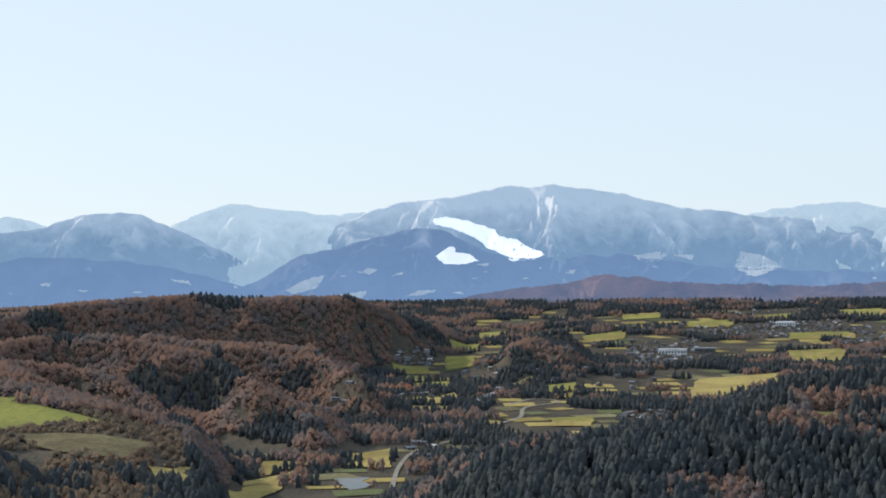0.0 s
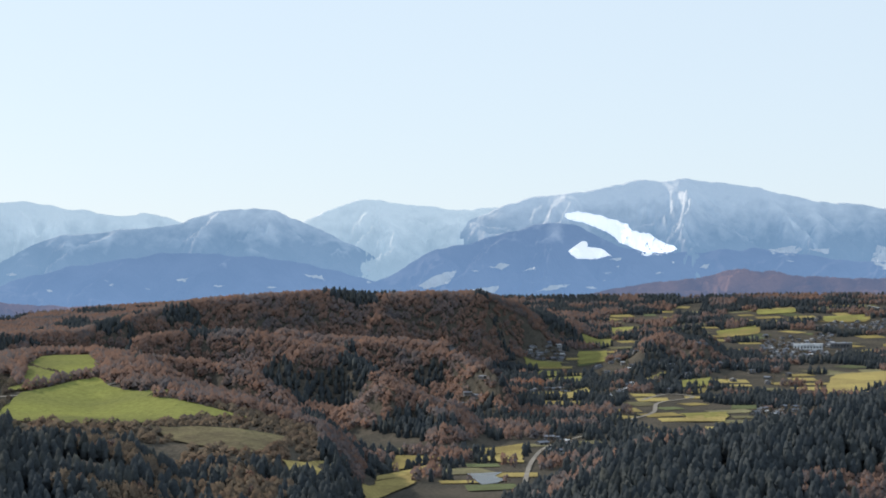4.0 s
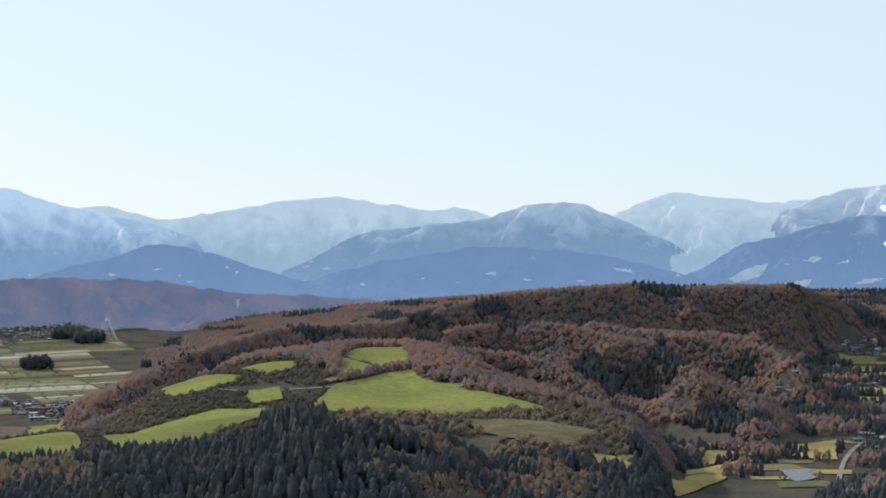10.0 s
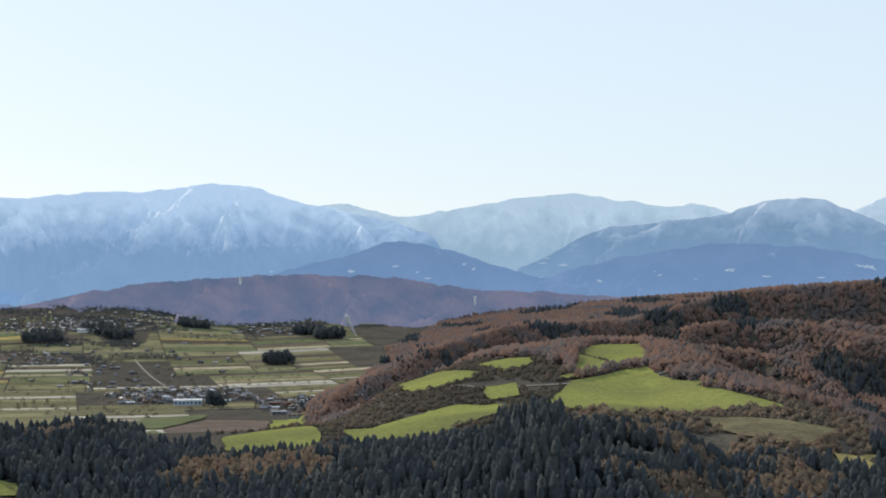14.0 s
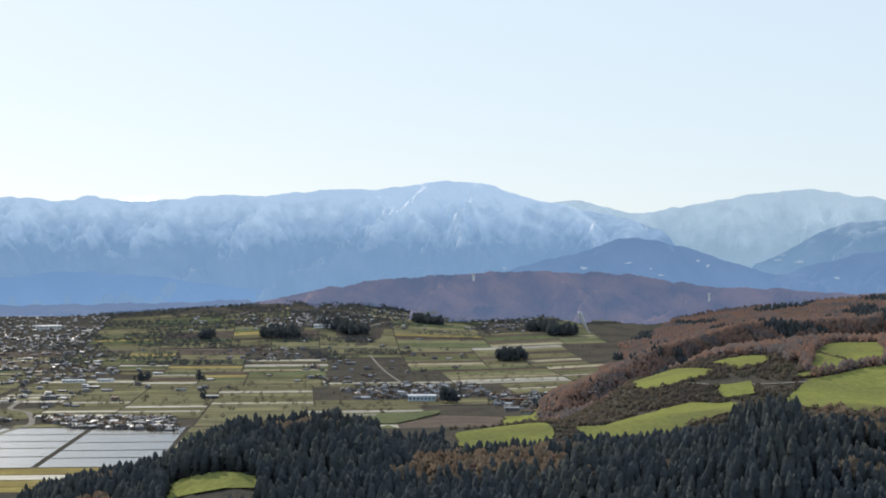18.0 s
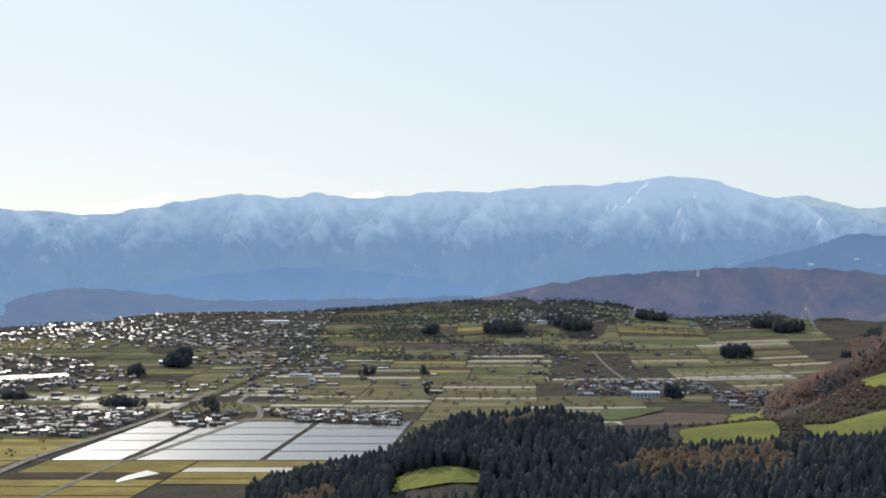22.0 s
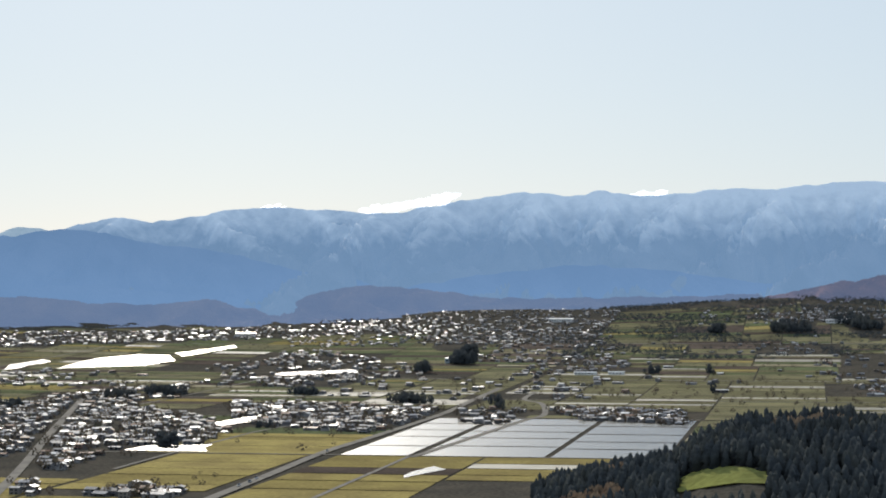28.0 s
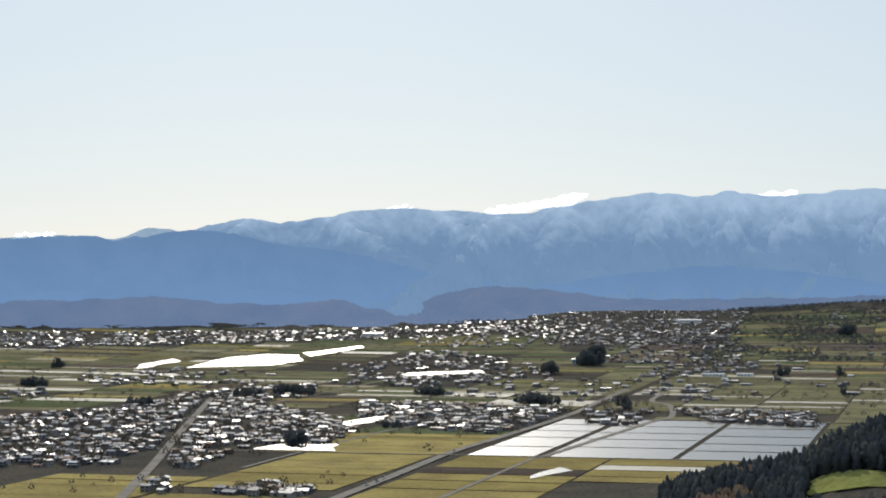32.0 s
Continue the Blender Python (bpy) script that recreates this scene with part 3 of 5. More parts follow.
field("small green meadow beside the wood", GRASS, [(18.81, 1852), (17.98, 1900), (17.16, 1891), (17.32, 1816), (17.98, 1777)])
field("small pasture above the cedars", GRASS, [(18.73, 1678), (17.66, 1705), (17.66, 1640), (18.49, 1620)])
field("long green meadow behind the cedars", GRASS, [(22.77, 1426), (21.79, 1435), (20.47, 1501), (19.48, 1558), (18.32, 1600), (17.83, 1590), (18.32, 1459), (19.48, 1400), (20.8, 1350), (22.61, 1370)])
field("light green meadow below the hamlet", GRASS, [(26.28, 1408), (25.55, 1429), (23.76, 1500), (23.4, 1420), (23.4, 1360), (24.09, 1320), (24.58, 1310), (26.2, 1340)])
field("yellow-green field at the foot of the hill", GREEN, [(28.93, 2194), (28.45, 2281), (26.68, 2332), (26.84, 2266), (27.97, 2110), (28.77, 2110)])
field("brown ploughed field by the hamlet", PLOUGH, [(28.0, 2090), (26.6, 2240), (24.9, 2200), (25.3, 1800), (27.5, 1800)])
field("pale green strip field below the hamlet", GREEN, [(29.4, 1960), (28.3, 2085), (27.3, 1930), (28.5, 1800)])
field("golden harvested strip by the hamlet", STUBBLE, [(27.2, 1790), (25.2, 1790), (25.0, 1600), (26.9, 1600)])
field("green meadow strip beside the brown field", GRASS, [(24.8, 2210), (23.6, 2180), (23.9, 1900), (25.1, 1900)])
field("olive-brown fallow field on the slope", FALLOW, [(12.73, 1447), (9.8, 1417), (8.35, 1429), (9.48, 1306), (11.26, 1348), (12.07, 1402)])
field("brown overgrown terraces among dark trees", PLOUGH, [(15.5, 1085), (14.5, 1112), (13.1, 1112), (12.8, 1085), (14.3, 1052)])
field("green clearing in the cedar wood", GRASS, [(34.58, 1156), (33.3, 1120), (32.03, 1090), (32.08, 1066), (33.85, 1080), (34.72, 1120)])
OPEN.append([xy(*c) for c in ((34.72, 1122), (33.85, 1082), (32.08, 1068), (32.08, 1008), (33.85, 1020), (34.72, 1060))])
RICE = "yellow-green harvested rice field in the side valley"
for corners in (
    [(8.59, 1294), (6.84, 1381), (7.2, 1300), (7.49, 1243), (8.14, 1249)], [(6.84, 1360), (5.87, 1549), (4.56, 1639), (4.8, 1534), (6.68, 1340)],
    [(5.86, 1594), (4.06, 1714), (3.98, 1657), (5.86, 1561)], [(5.7, 1645), (5.21, 1800), (3.73, 1774), (4.06, 1747), (5.62, 1624)],
    [(3.24, 1825), (1.59, 1936), (1.43, 1837), (2.91, 1792)], [(2.91, 1756), (1.59, 1852), (1.59, 1717), (2.25, 1720)],
    [(-7.05, 2518), (-7.38, 2800), (-8.43, 2836), (-9.96, 2911), (-9.56, 2728), (-8.27, 2557), (-7.29, 2476)], [(-9.89, 3289), (-11.64, 3307), (-11.48, 3055), (-10.05, 3055)],
    [(-4.12, 3526), (-5.35, 3670), (-5.27, 3529), (-4.2, 3451)], [(-10.51, 1255), (-11.78, 1262), (-11.62, 1225), (-10.67, 1220)],
    [(1.58, 2530), (0.42, 2550), (0.26, 2480), (1.41, 2470)], [(1.09, 2416), (-0.4, 2401), (-0.48, 2340), (0.76, 2340)], [(-3.11, 2203), (-4.35, 2257), (-4.26, 2150), (-3.2, 2150)],
    [(0.5, 2500), (-0.3, 2600), (-0.5, 2520), (0.4, 2430)], [(-0.91, 3547), (-1.9, 3682), (-1.57, 3538)], [(-1.89, 2632), (-2.63, 2758), (-2.38, 2650)],
    [(-3.2, 2506), (-3.86, 2632), (-3.78, 2520)], [(-9.89, 3526), (-11.81, 3631), (-11.89, 3520)], [(-6.83, 3754), (-8.45, 3856), (-8.29, 3748)], [(-11.18, 3955), (-12.73, 4072), (-12.73, 3949)],
):
    field(RICE, STUBBLE, corners)

for corners in (
    [(-9.97, 3284), (-11.49, 3329), (-11.56, 3101), (-10.21, 3053)],
    [(-9.98, 3629), (-11.65, 3650), (-11.65, 3521), (-9.97, 3503)],
    [(-4.04, 3581), (-5.19, 3689), (-5.27, 3554), (-4.12, 3509)],
    [(-7.07, 3857), (-8.29, 3890), (-8.29, 3779), (-7.15, 3764)],
    [(1.58, 3047), (0.42, 3011), (0.50, 2933), (1.41, 2945)],
    [(-0.08, 3203), (-0.90, 3209), (-0.87, 2963), (-0.07, 2969)],
    [(-0.16, 3422), (-1.07, 3443), (-0.99, 3305), (-0.24, 3290)],
    [(-0.99, 3650), (-1.73, 3683), (-1.57, 3548), (-1.07, 3521)],
    [(1.08, 2870), (0.47, 2864), (0.47, 2780), (1.05, 2786)],
    [(0.92, 2747), (-0.19, 2780), (-0.15, 2681), (0.84, 2678)],
        [(-2.88, 2666), (-3.90, 2714), (-3.86, 2618), (-2.96, 2588)],
    [(-3.03, 2243), (-4.35, 2267), (-4.35, 2207), (-3.20, 2183)],
    [(-11.34, 4055), (-12.61, 4085), (-12.60, 3989), (-11.50, 3950)],
    [(-8.94, 3962), (-10.06, 4001), (-10.06, 3917), (-9.02, 3878)],
    [(-5.19, 3974), (-6.34, 4013), (-6.34, 3938), (-5.28, 3896)],
):
    field("sunlit yellow-green rice field among the valley groves", BRIGHT, corners)


# ---- roads and water ----
def ribbon(name, points, width, material, label, category, up=0.9):
    """A road: its middle line (bearing, distance), laid on the land."""
    line = [Vector((*xy(*p), 0)) for p in points]
    fine = []
    for k in range(len(line) - 1):
        p0, p1, p2, p3 = line[max(k - 1, 0)], line[k], line[k + 1], line[min(k + 2, len(line) - 1)]
        n = max(2, int((p2 - p1).length / 12))
        for j in range(n):
            t = j / n
            fine.append(0.5 * ((2 * p1) + (p2 - p0) * t + (2 * p0 - 5 * p1 + 4 * p2 - p3) * t * t + (3 * p1 - p0 - 3 * p2 + p3) * t ** 3))
    fine.append(line[-1])
    v = []
    for k, p in enumerate(fine):
        d = (fine[min(k + 1, len(fine) - 1)] - fine[max(k - 1, 0)]).normalized()
        side = Vector((-d.y, d.x, 0)) * (width / 2)
        for q in (p - side, p + side):
            v.append((q.x, q.y, float(ground_at(q.x, q.y)) + up))
    me = sheet(name, v, grid_quads(len(fine), 2), material)
    if me.polygons[0].normal.z < 0:
        me.flip_normals()
    a, c = np.array(v)[0::2, :2], np.array(v)[1::2, :2]
    grow = (c - a) * (7.0 / width)
    OPEN.append((a - grow).tolist() + (c + grow)[::-1].tolist())
    return tagged(new(name, me), label, category, kind="structure")


def road(name, width, points):
    return ribbon(name, points, width, ROAD, "pale grey asphalt road between the fields", "road")


def water(name, corners):
    flat = [xy(*c) for c in corners]
    OPEN.append(flat)
    return tagged(drape("water", wobble(flat, 30, 6), WATER, 1.1, 40), "still water shining in the low sun", "water", kind="structure")


road("road", 9, [(48.86, 1306), (48.2, 1366), (46.55, 1522), (44.9, 1723), (43.25, 1918), (41.44, 2212), (40.61, 2449), (39.79, 2710)])
road("town_road", 8, [(54.88, 1306), (54.48, 1384), (53.59, 1621), (52.78, 1984), (51.89, 2551)])
road("canal_road", 7, [(42.38, 1663), (41.4, 1771), (40.08, 1945), (39.09, 2101), (38.51, 2188), (38.59, 2386), (39.09, 2467), (38.75, 2626)])
road("field_lane", 4, [(50.99, 1588), (49.52, 1711), (48.2, 1828), (46.88, 1963), (45.89, 2038)])
road("hill_road", 3, [(29.24, 3800), (28.44, 3934), (28.12, 3960), (26.83, 4020), (26.51, 3902)])
road("hill_lane", 3.5, [(28.76, 2827), (27.8, 2884), (27.48, 2920), (27.88, 2944), (28.76, 3504)])
road("valley_road", 4, [(1.6, 1450), (1.35, 1717), (0.85, 1900), (-0.06, 1999), (-0.72, 2029)])
road("bend_road", 5, [(-1.55, 2179), (-2.21, 2260), (-2.38, 2383), (-3.37, 2458), (-2.63, 2503), (-1.88, 2419)])
water("lake", [(52.62, 3220), (50.17, 3262), (49.27, 3367), (49.35, 3505), (50.34, 3535), (51.48, 3445), (52.21, 3313)])
water("river_a", [(54.11, 3190), (53.92, 3322), (52.95, 3439), (52.78, 3385), (53.59, 3253)])
water("river_b", [(49.19, 3559), (47.54, 3745), (47.46, 3691), (49.1, 3475)])
water("strip_c", [(46.47, 3061), (44.07, 3139), (43.91, 3058), (46.22, 2995)])
water("strip_d", [(48.2, 2083), (46.72, 2212), (46.55, 2149), (48.04, 2020)])
water("pond0", [(3.24, 1615), (2.34, 1624), (2.26, 1528), (2.92, 1522)])
water("strip_e", [(50.83, 1762), (50.01, 1813), (48.2, 1810), (48.37, 1738)])
water("strip_f", [(42.84, 1507), (41.77, 1576), (41.28, 1555), (42.43, 1486)])


# ---- the rice plain: fields in a grid that follows the main road ----
ROAD_FOOT, ALONG, ACROSS = Vector((-1017, 909)), Vector((-0.511, 0.860)), Vector((0.860, 0.511))


def plan(u, v):
    p = ROAD_FOOT + ALONG * u + ACROSS * v
    return p.x, p.y


def crop(u, v, k):
    """What stands on a field of the grid."""
    if 345 < u < 800 and 0 < v < 290:
        return WATER, "flooded rice field mirroring the pale sky"
    if 250 < u < 345 and 100 < v < 330:
        return (WET, "wet pale harvested rice field") if k > 0.3 else (STUBBLE, "golden harvested rice field")
    if u > 900 and v > -150 and u < 1700:
        return (WET, "wet pale harvested rice field") if k < 0.24 else (OLIVE, "olive harvested rice field")
    if u < 345 or (v < 0 and u < 560):
        return (STUBBLE, "golden harvested rice field") if k < 0.78 else (PLOUGH, "dark ploughed field")
    if k < (0.12 if u < 1566 else 0.05):
        return WET, "wet pale harvested rice field"
    if k < 0.25:
        return PLOUGH, "dark ploughed field"
    if k < 0.44:
        return GREEN, "green winter crop field"
    if k < 0.48:
        return DRY, "bleached straw-covered field"
    return (OLIVE, "olive harvested rice field") if k < 0.96 else (STUBBLE, "golden harvested rice field")


def lay_fields():
    near, rest = [], {}
    strips = []
    blocks = [(-150, 338), (345, 806), (812, 1130), (1136, 1560), (1566, 1900), (1906, 2300), (2305, 2700), (2705, 3500)]
    for b0, b1 in blocks:
        v = -2700.0
        while v < -130:
            w = float(rng.uniform(70, 190))
            strips.append((b0, b1, v, min(v + w, -6) - (1.8 if rng.random() < 0.6 else 5)))
            v += w
        v = v if v < -20 else -6
        strips += [(b0, b1, v, -6)] * (v < -30)
        v = 291.0 if b0 == 345 else 7.0
        if b0 == 345:
            strips += [(b0, b1, 7, 66), (b0, b1, 74, 184), (b0, b1, 190, 286)]
        while v < 1150:
            w = float(rng.uniform(70, 190))
            strips.append((b0, b1, v, v + w - 2.5))
            v += w
    for b0, b1, v0, v1 in strips:
        u = float(b0)
        while u < b1 - 16:
            wet = 330 < u < 800 and 0 < v0 < 300
            n = float(rng.uniform(78, 108)) if wet else float(rng.uniform(34, 84) if b0 < 812 else rng.uniform(18, 52))
            n = b1 - u if b1 - u - n < 30 else n
            u0, u1 = u, u + n - (7.0 if wet else 1.8 if rng.random() < 0.6 else 4.5)
            u += n
            corners = [plan(u0, v0), plan(u1, v0), plan(u1, v1), plan(u0, v1)]
            x, y = np.array([p[0] for p in corners]), np.array([p[1] for p in corners])
            b, r = np.degrees(np.arctan2(-x, y)), np.hypot(x, y)
            if b.min() < 20.5 or b.max() > 61 or r.min() < 1240 or r.max() > 4170 or rise(x, y).max() > 3:
                continue
            mx, my = float(x.mean()), float(y.mean())
            if any(inside(o, mx, my) for o in VILLAGES) or (r.max() < 2600 and any(inside(o, mx, my) for o in OPEN[:FIRST_LANES])):
                continue
            m, label = crop((u0 + u1) / 2, (v0 + v1) / 2, float(rng.random()))
            z = base_z(b, r) + 0.55
            if m is WATER:
                z = z * 0 + z.min()
            quad = [(*p, h) for p, h in zip(corners, z)]
            near.append((r.min(), quad, m, label))
    near.sort(key=lambda q: q[0])
    for k, (r, quad, m, label) in enumerate(near):
        if k < 300:
            tagged(new("rice_field", sheet("rice_field", quad, [(0, 3, 2, 1)], m, False)), label, "field", group="fields of the rice plain")
        else:
            rest.setdefault(m.name, (m, []))[1].extend(quad)
    for m, quads in rest.values():
        q = np.arange(len(quads)).reshape(-1, 4)[:, ::-1]
        tagged(new("far_fields", sheet("far_fields", quads, q, m, False)), "patchwork of distant harvested rice fields", "fields", kind="stuff")


# ---- houses ----
def box(x0, x1, y0, y1, z0, z1):
    v = [(x, y, z) for z in (z0, z1) for x, y in ((x0, y0), (x1, y0), (x1, y1), (x0, y1))]
    return v, [(0, 3, 2, 1), (4, 5, 6, 7), (0, 1, 5, 4), (1, 2, 6, 5), (2, 3, 7, 6), (3, 0, 4, 7)]


def gable(x0, x1, y0, y1, z, pitch, eave, thick=0.35, hip=0.0):
    """A gable roof with thickness: ridge along x; hip draws its ends in."""
    x0, x1, y0, y1 = x0 - eave, x1 + eave, y0 - eave, y1 + eave
    ym, h = (y0 + y1) / 2, (y1 - y0) / 2 * pitch
    z = z - eave * pitch
    v = [(x0, y0, z), (x1, y0, z), (x1, y1, z), (x0, y1, z), (x0 + hip, ym, z + h), (x1 - hip, ym, z + h)]
    v += [(a, b, c + thick) for a, b, c in v]
    f = [(6, 7, 11, 10), (8, 9, 10, 11), (0, 4, 5, 1), (2, 5, 4, 3), (0, 1, 7, 6), (2, 3, 9, 8)]
    f += [(0, 6, 10, 4), (4, 10, 9, 3), (1, 5, 11, 7), (5, 2, 8, 11)]
    return v, f


def merge(pieces):
    v, f = [], []
    for pv, pf in pieces:
        f += [tuple(i + len(v) for i in q) for q in pf]
        v += pv
    return v, f


def house_shape(kind):
    """walls, roof, lower roof, windows of a house"""
    if kind == 0:  # two storeys with a skirt roof
        walls = merge([box(-6, 6, -4.5, 4.5, -1, 2.9), box(-4.6, 4.6, -3.4, 3.4, 2.9, 5.4)])
        skirt = gable(-6, 6, -4.5, 4.5, 2.9, 0.30, 0.7, hip=3.2)
        return walls, gable(-4.6, 4.6, -3.4, 3.4, 5.4, 0.36, 0.8), skirt, [box(-3.4, -1.2, -3.46, -3.36, 3.7, 4.9), box(1.0, 3.2, -3.46, -3.36, 3.7, 4.9), box(-4.4, -1.4, -4.56, -4.46, 0.6, 2.2), box(0.8, 4.2, -4.56, -4.46, 0.6, 2.2)]
    if kind == 1:  # one storey, wide roof
        return box(-5.5, 5.5, -4, 4, -1, 3.2), gable(-5.5, 5.5, -4, 4, 3.2, 0.34, 0.9), None, [box(-4.2, -1.6, -4.06, -3.96, 0.8, 2.3), box(0.8, 4.0, -4.06, -3.96, 0.8, 2.3)]
    if kind == 2:  # tall box house
        return box(-4.2, 4.2, -3.8, 3.8, -1, 5.8), gable(-4.2, 4.2, -3.8, 3.8, 5.8, 0.28, 0.6), None, [box(-3, -0.8, -3.86, -3.76, 0.8, 2.2), box(0.8, 3, -3.86, -3.76, 0.8, 2.2), box(-3, -0.8, -3.86, -3.76, 3.6, 4.9), box(0.8, 3, -3.86, -3.76, 3.6, 4.9)]
    return box(-9, 9, -4.5, 4.5, -1, 3.6), gable(-9, 9, -4.5, 4.5, 3.6, 0.24, 0.6), None, [box(-6, -3, -4.56, -4.46, 0.0, 2.8), box(2, 5, -4.56, -4.46, 0.0, 2.8)]


ROOFS = [(TILE, "dark grey tiled roof"), (METAL, "pale sheet-metal roof"), (TILE, "blue-grey tiled roof"), (RUST, "red-brown metal roof")]
KINDS = ["two-storey house with {} and a skirt roof", "single-storey house under a wide {}", "boxy two-storey house with a low {}", "long farm shed with a low {}"]
HOUSES = {}


def solid(name, vf, material):
    me = bpy.data.meshes.new(name)
    me.from_pydata(vf[0], [], vf[1])
    bm = bmesh.new()
    bm.from_mesh(me)
    bmesh.ops.recalc_face_normals(bm, faces=bm.faces[:])
    bm.to_mesh(me)
    bm.free()
    me.materials.append(material)
    return me


def house(kind, colour, m):
    if (kind, colour) not in HOUSES:
        walls, roof, skirt, windows = house_shape(kind)
        ob = tagged(new("house"), KINDS[kind].format(ROOFS[colour][1]), "house", group="houses of the plain")
        part("wall", solid("wall", walls, WALL), ob, "weathered plaster wall")
        part("roof", solid("roof", roof, ROOFS[colour][0]), ob, ROOFS[colour][1])
        if skirt:
            part("lower_roof", solid("lower_roof", skirt, ROOFS[colour][0]), ob)
        glass = solid("window", windows[0], GLASS)
        part("window", glass, ob)
        for w in windows[1:]:
            part("window", solid("window", w, GLASS), ob)
        ob.matrix_basis = m
        HOUSES[kind, colour] = ob
        return ob
    first = HOUSES[kind, colour]
    return copy_thing(first, m @ Matrix.Diagonal((*[1 / s for s in first.scale], 1)))


SITES, GARDENS = [], []


def village(count, size, corners):
    """Scatters houses over an outline (bearing, distance), well apart, and trees between them."""
    flat = [xy(*c) for c in corners]
    VILLAGES.append(flat)
    fx, fy = np.array(flat).T
    placed = []
    for _ in range(count * 9):
        if len(placed) >= count:
            break
        x, y = float(rng.uniform(fx.min(), fx.max())), float(rng.uniform(fy.min(), fy.max()))
        if not inside(flat, x, y) or any(inside(o, x, y) for o in OPEN):
            continue
        r = math.hypot(x, y)
        k = 1.0 if r < 2400 else r / (2400 - 2000 * math.log(max(1 - (min(r, 4230) - 2400) / 2000, 0.08)))
        k = max(k, 0.55)
        if any((x - a) ** 2 + (y - b) ** 2 < (8.6 * k) ** 2 for a, b in placed):
            continue
        placed.append((x, y))
        SITES.append((x, y, k))
        for _ in range(int(rng.integers(1, 5))):
            GARDENS.append((x + float(rng.uniform(-11, 11)) * k, y + float(rng.uniform(-11, 11)) * k, k))


village(702, "town", [(57.9, 2212), (54.72, 2329), (52.62, 2590), (51.15, 2701), (50.17, 2374), (48.2, 2152), (47.54, 1942), (48.86, 1768), (50.99, 1774), (52.62, 1555), (53.43, 1606), (53.91, 1759), (55.04, 1615), (57.9, 1633)])
village(256, "village", [(47.54, 2452), (41.6, 2287), (41.85, 2080), (43.58, 1924), (45.23, 1969), (47.54, 2098)])
village(150, "village", [(38.49, 2287), (34.46, 2221), (34.46, 2041), (37.35, 2107)])
village(30, "village", [(40.94, 2299), (39.14, 2245), (39.63, 2020), (40.78, 2080)])
village(40, "hamlet", [(50.99, 2701), (48.86, 2812), (49.02, 2536), (50.66, 2464)])
village(16, "hamlet", [(55.2, 2926), (53.59, 3004), (53.51, 2863), (55.04, 2824)])
village(12, "hamlet", [(57.9, 2695), (56.64, 2767), (56.56, 2623), (57.9, 2566)])
village(121, "village", [(48.86, 3256), (45.56, 3358), (41.76, 3220), (42.26, 2929), (46.22, 2731), (48.2, 2989)])
village(81, "village", [(47.54, 3226), (46.22, 3565), (44.9, 3604), (43.25, 3355), (43.58, 3151)])
village(700, "town", [(57.9, 4087), (49.84, 4081), (43.24, 4216), (43.24, 3949), (49.84, 3832), (57.9, 3691)])
village(560, "town", [(45.23, 4225), (41.59, 4225), (38.32, 4225), (36.21, 4188), (36.21, 4178), (36.7, 3894), (38.32, 3634), (41.6, 3631), (43.24, 3949)])
village(40, "hamlet", [(39.14, 3196), (36.7, 3340), (36.7, 3073), (39.14, 2986)])
village(22, "hamlet", [(54.48, 1384), (54.15, 1510), (53.27, 1513), (53.11, 1432), (53.43, 1381)])
village(22, "hamlet", [(52.13, 1390), (50.17, 1444), (49.11, 1405), (49.19, 1366)])
village(128, "village", [(29.73, 2797), (27.74, 2878), (25.6, 2848), (25.44, 2578), (29.07, 2566)])
village(45, "hamlet", [(25.44, 2710), (23.5, 2600), (23.4, 2330), (25.0, 2280)])
village(30, "hamlet", [(33.02, 3588), (30.55, 3620), (30.55, 3452), (32.85, 3436)])
village(26, "hamlet", [(30.71, 3397), (28.07, 3518), (28.07, 2932), (30.55, 2869)])
village(81, "village", [(32.03, 4016), (28.73, 3960), (28.4, 3890), (31.7, 3866)])
village(30, "hamlet", [(25.43, 4042), (23.29, 4081), (23.29, 3865), (25.1, 3854)])
village(40, "hamlet", [(30.82, 3952), (28.6, 3966), (28.6, 3940), (30.82, 3874)])
village(50, "hamlet", [(-5.51, 3376), (-7.79, 3334), (-7.79, 3187), (-5.67, 3001)])
village(108, "village", [(-6.83, 3808), (-10.06, 3832), (-12.72, 3682), (-12.72, 3499), (-8.45, 3529), (-6.82, 3622)])
village(24, "hamlet", [(1.61, 2539), (0.42, 2557), (0.26, 2524), (1.41, 2512)])
village(12, "hamlet", [(-0.9, 2476), (-1.73, 2668), (-1.72, 2593), (-1.06, 2440)])
village(14, "hamlet", [(-8.29, 4048), (-10.38, 4108), (-10.38, 3958), (-8.45, 3943)])
village(8, "hamlet", [(3.56, 2338), (2.57, 2293), (2.65, 2272), (3.39, 2305)])
village(10, "hamlet", [(1.1, 1900), (0.27, 1984), (0.19, 1930), (0.93, 1837)])


village(34, "hamlet", [(1.57, 3176), (0.42, 3233), (0.34, 3047), (1.58, 3053)])
village(60, "hamlet", [(-5.35, 3467), (-7.47, 3530), (-7.47, 3059), (-5.34, 3011)])
village(70, "hamlet", [(-9.10, 3797), (-11.65, 3896), (-11.65, 3629), (-9.09, 3521)])
village(30, "hamlet", [(-11.49, 3737), (-12.73, 3758), (-12.72, 3389), (-11.49, 3356)])
village(14, "hamlet", [(-0.57, 2927), (-1.89, 2969), (-1.89, 2735), (-0.57, 2699)])
village(14, "hamlet", [(3.72, 2762), (2.40, 2753), (2.41, 2420), (3.72, 2465)])
village(16, "hamlet", [(-5.00, 2288), (-6.31, 2324), (-6.23, 2186), (-5.08, 2156)])
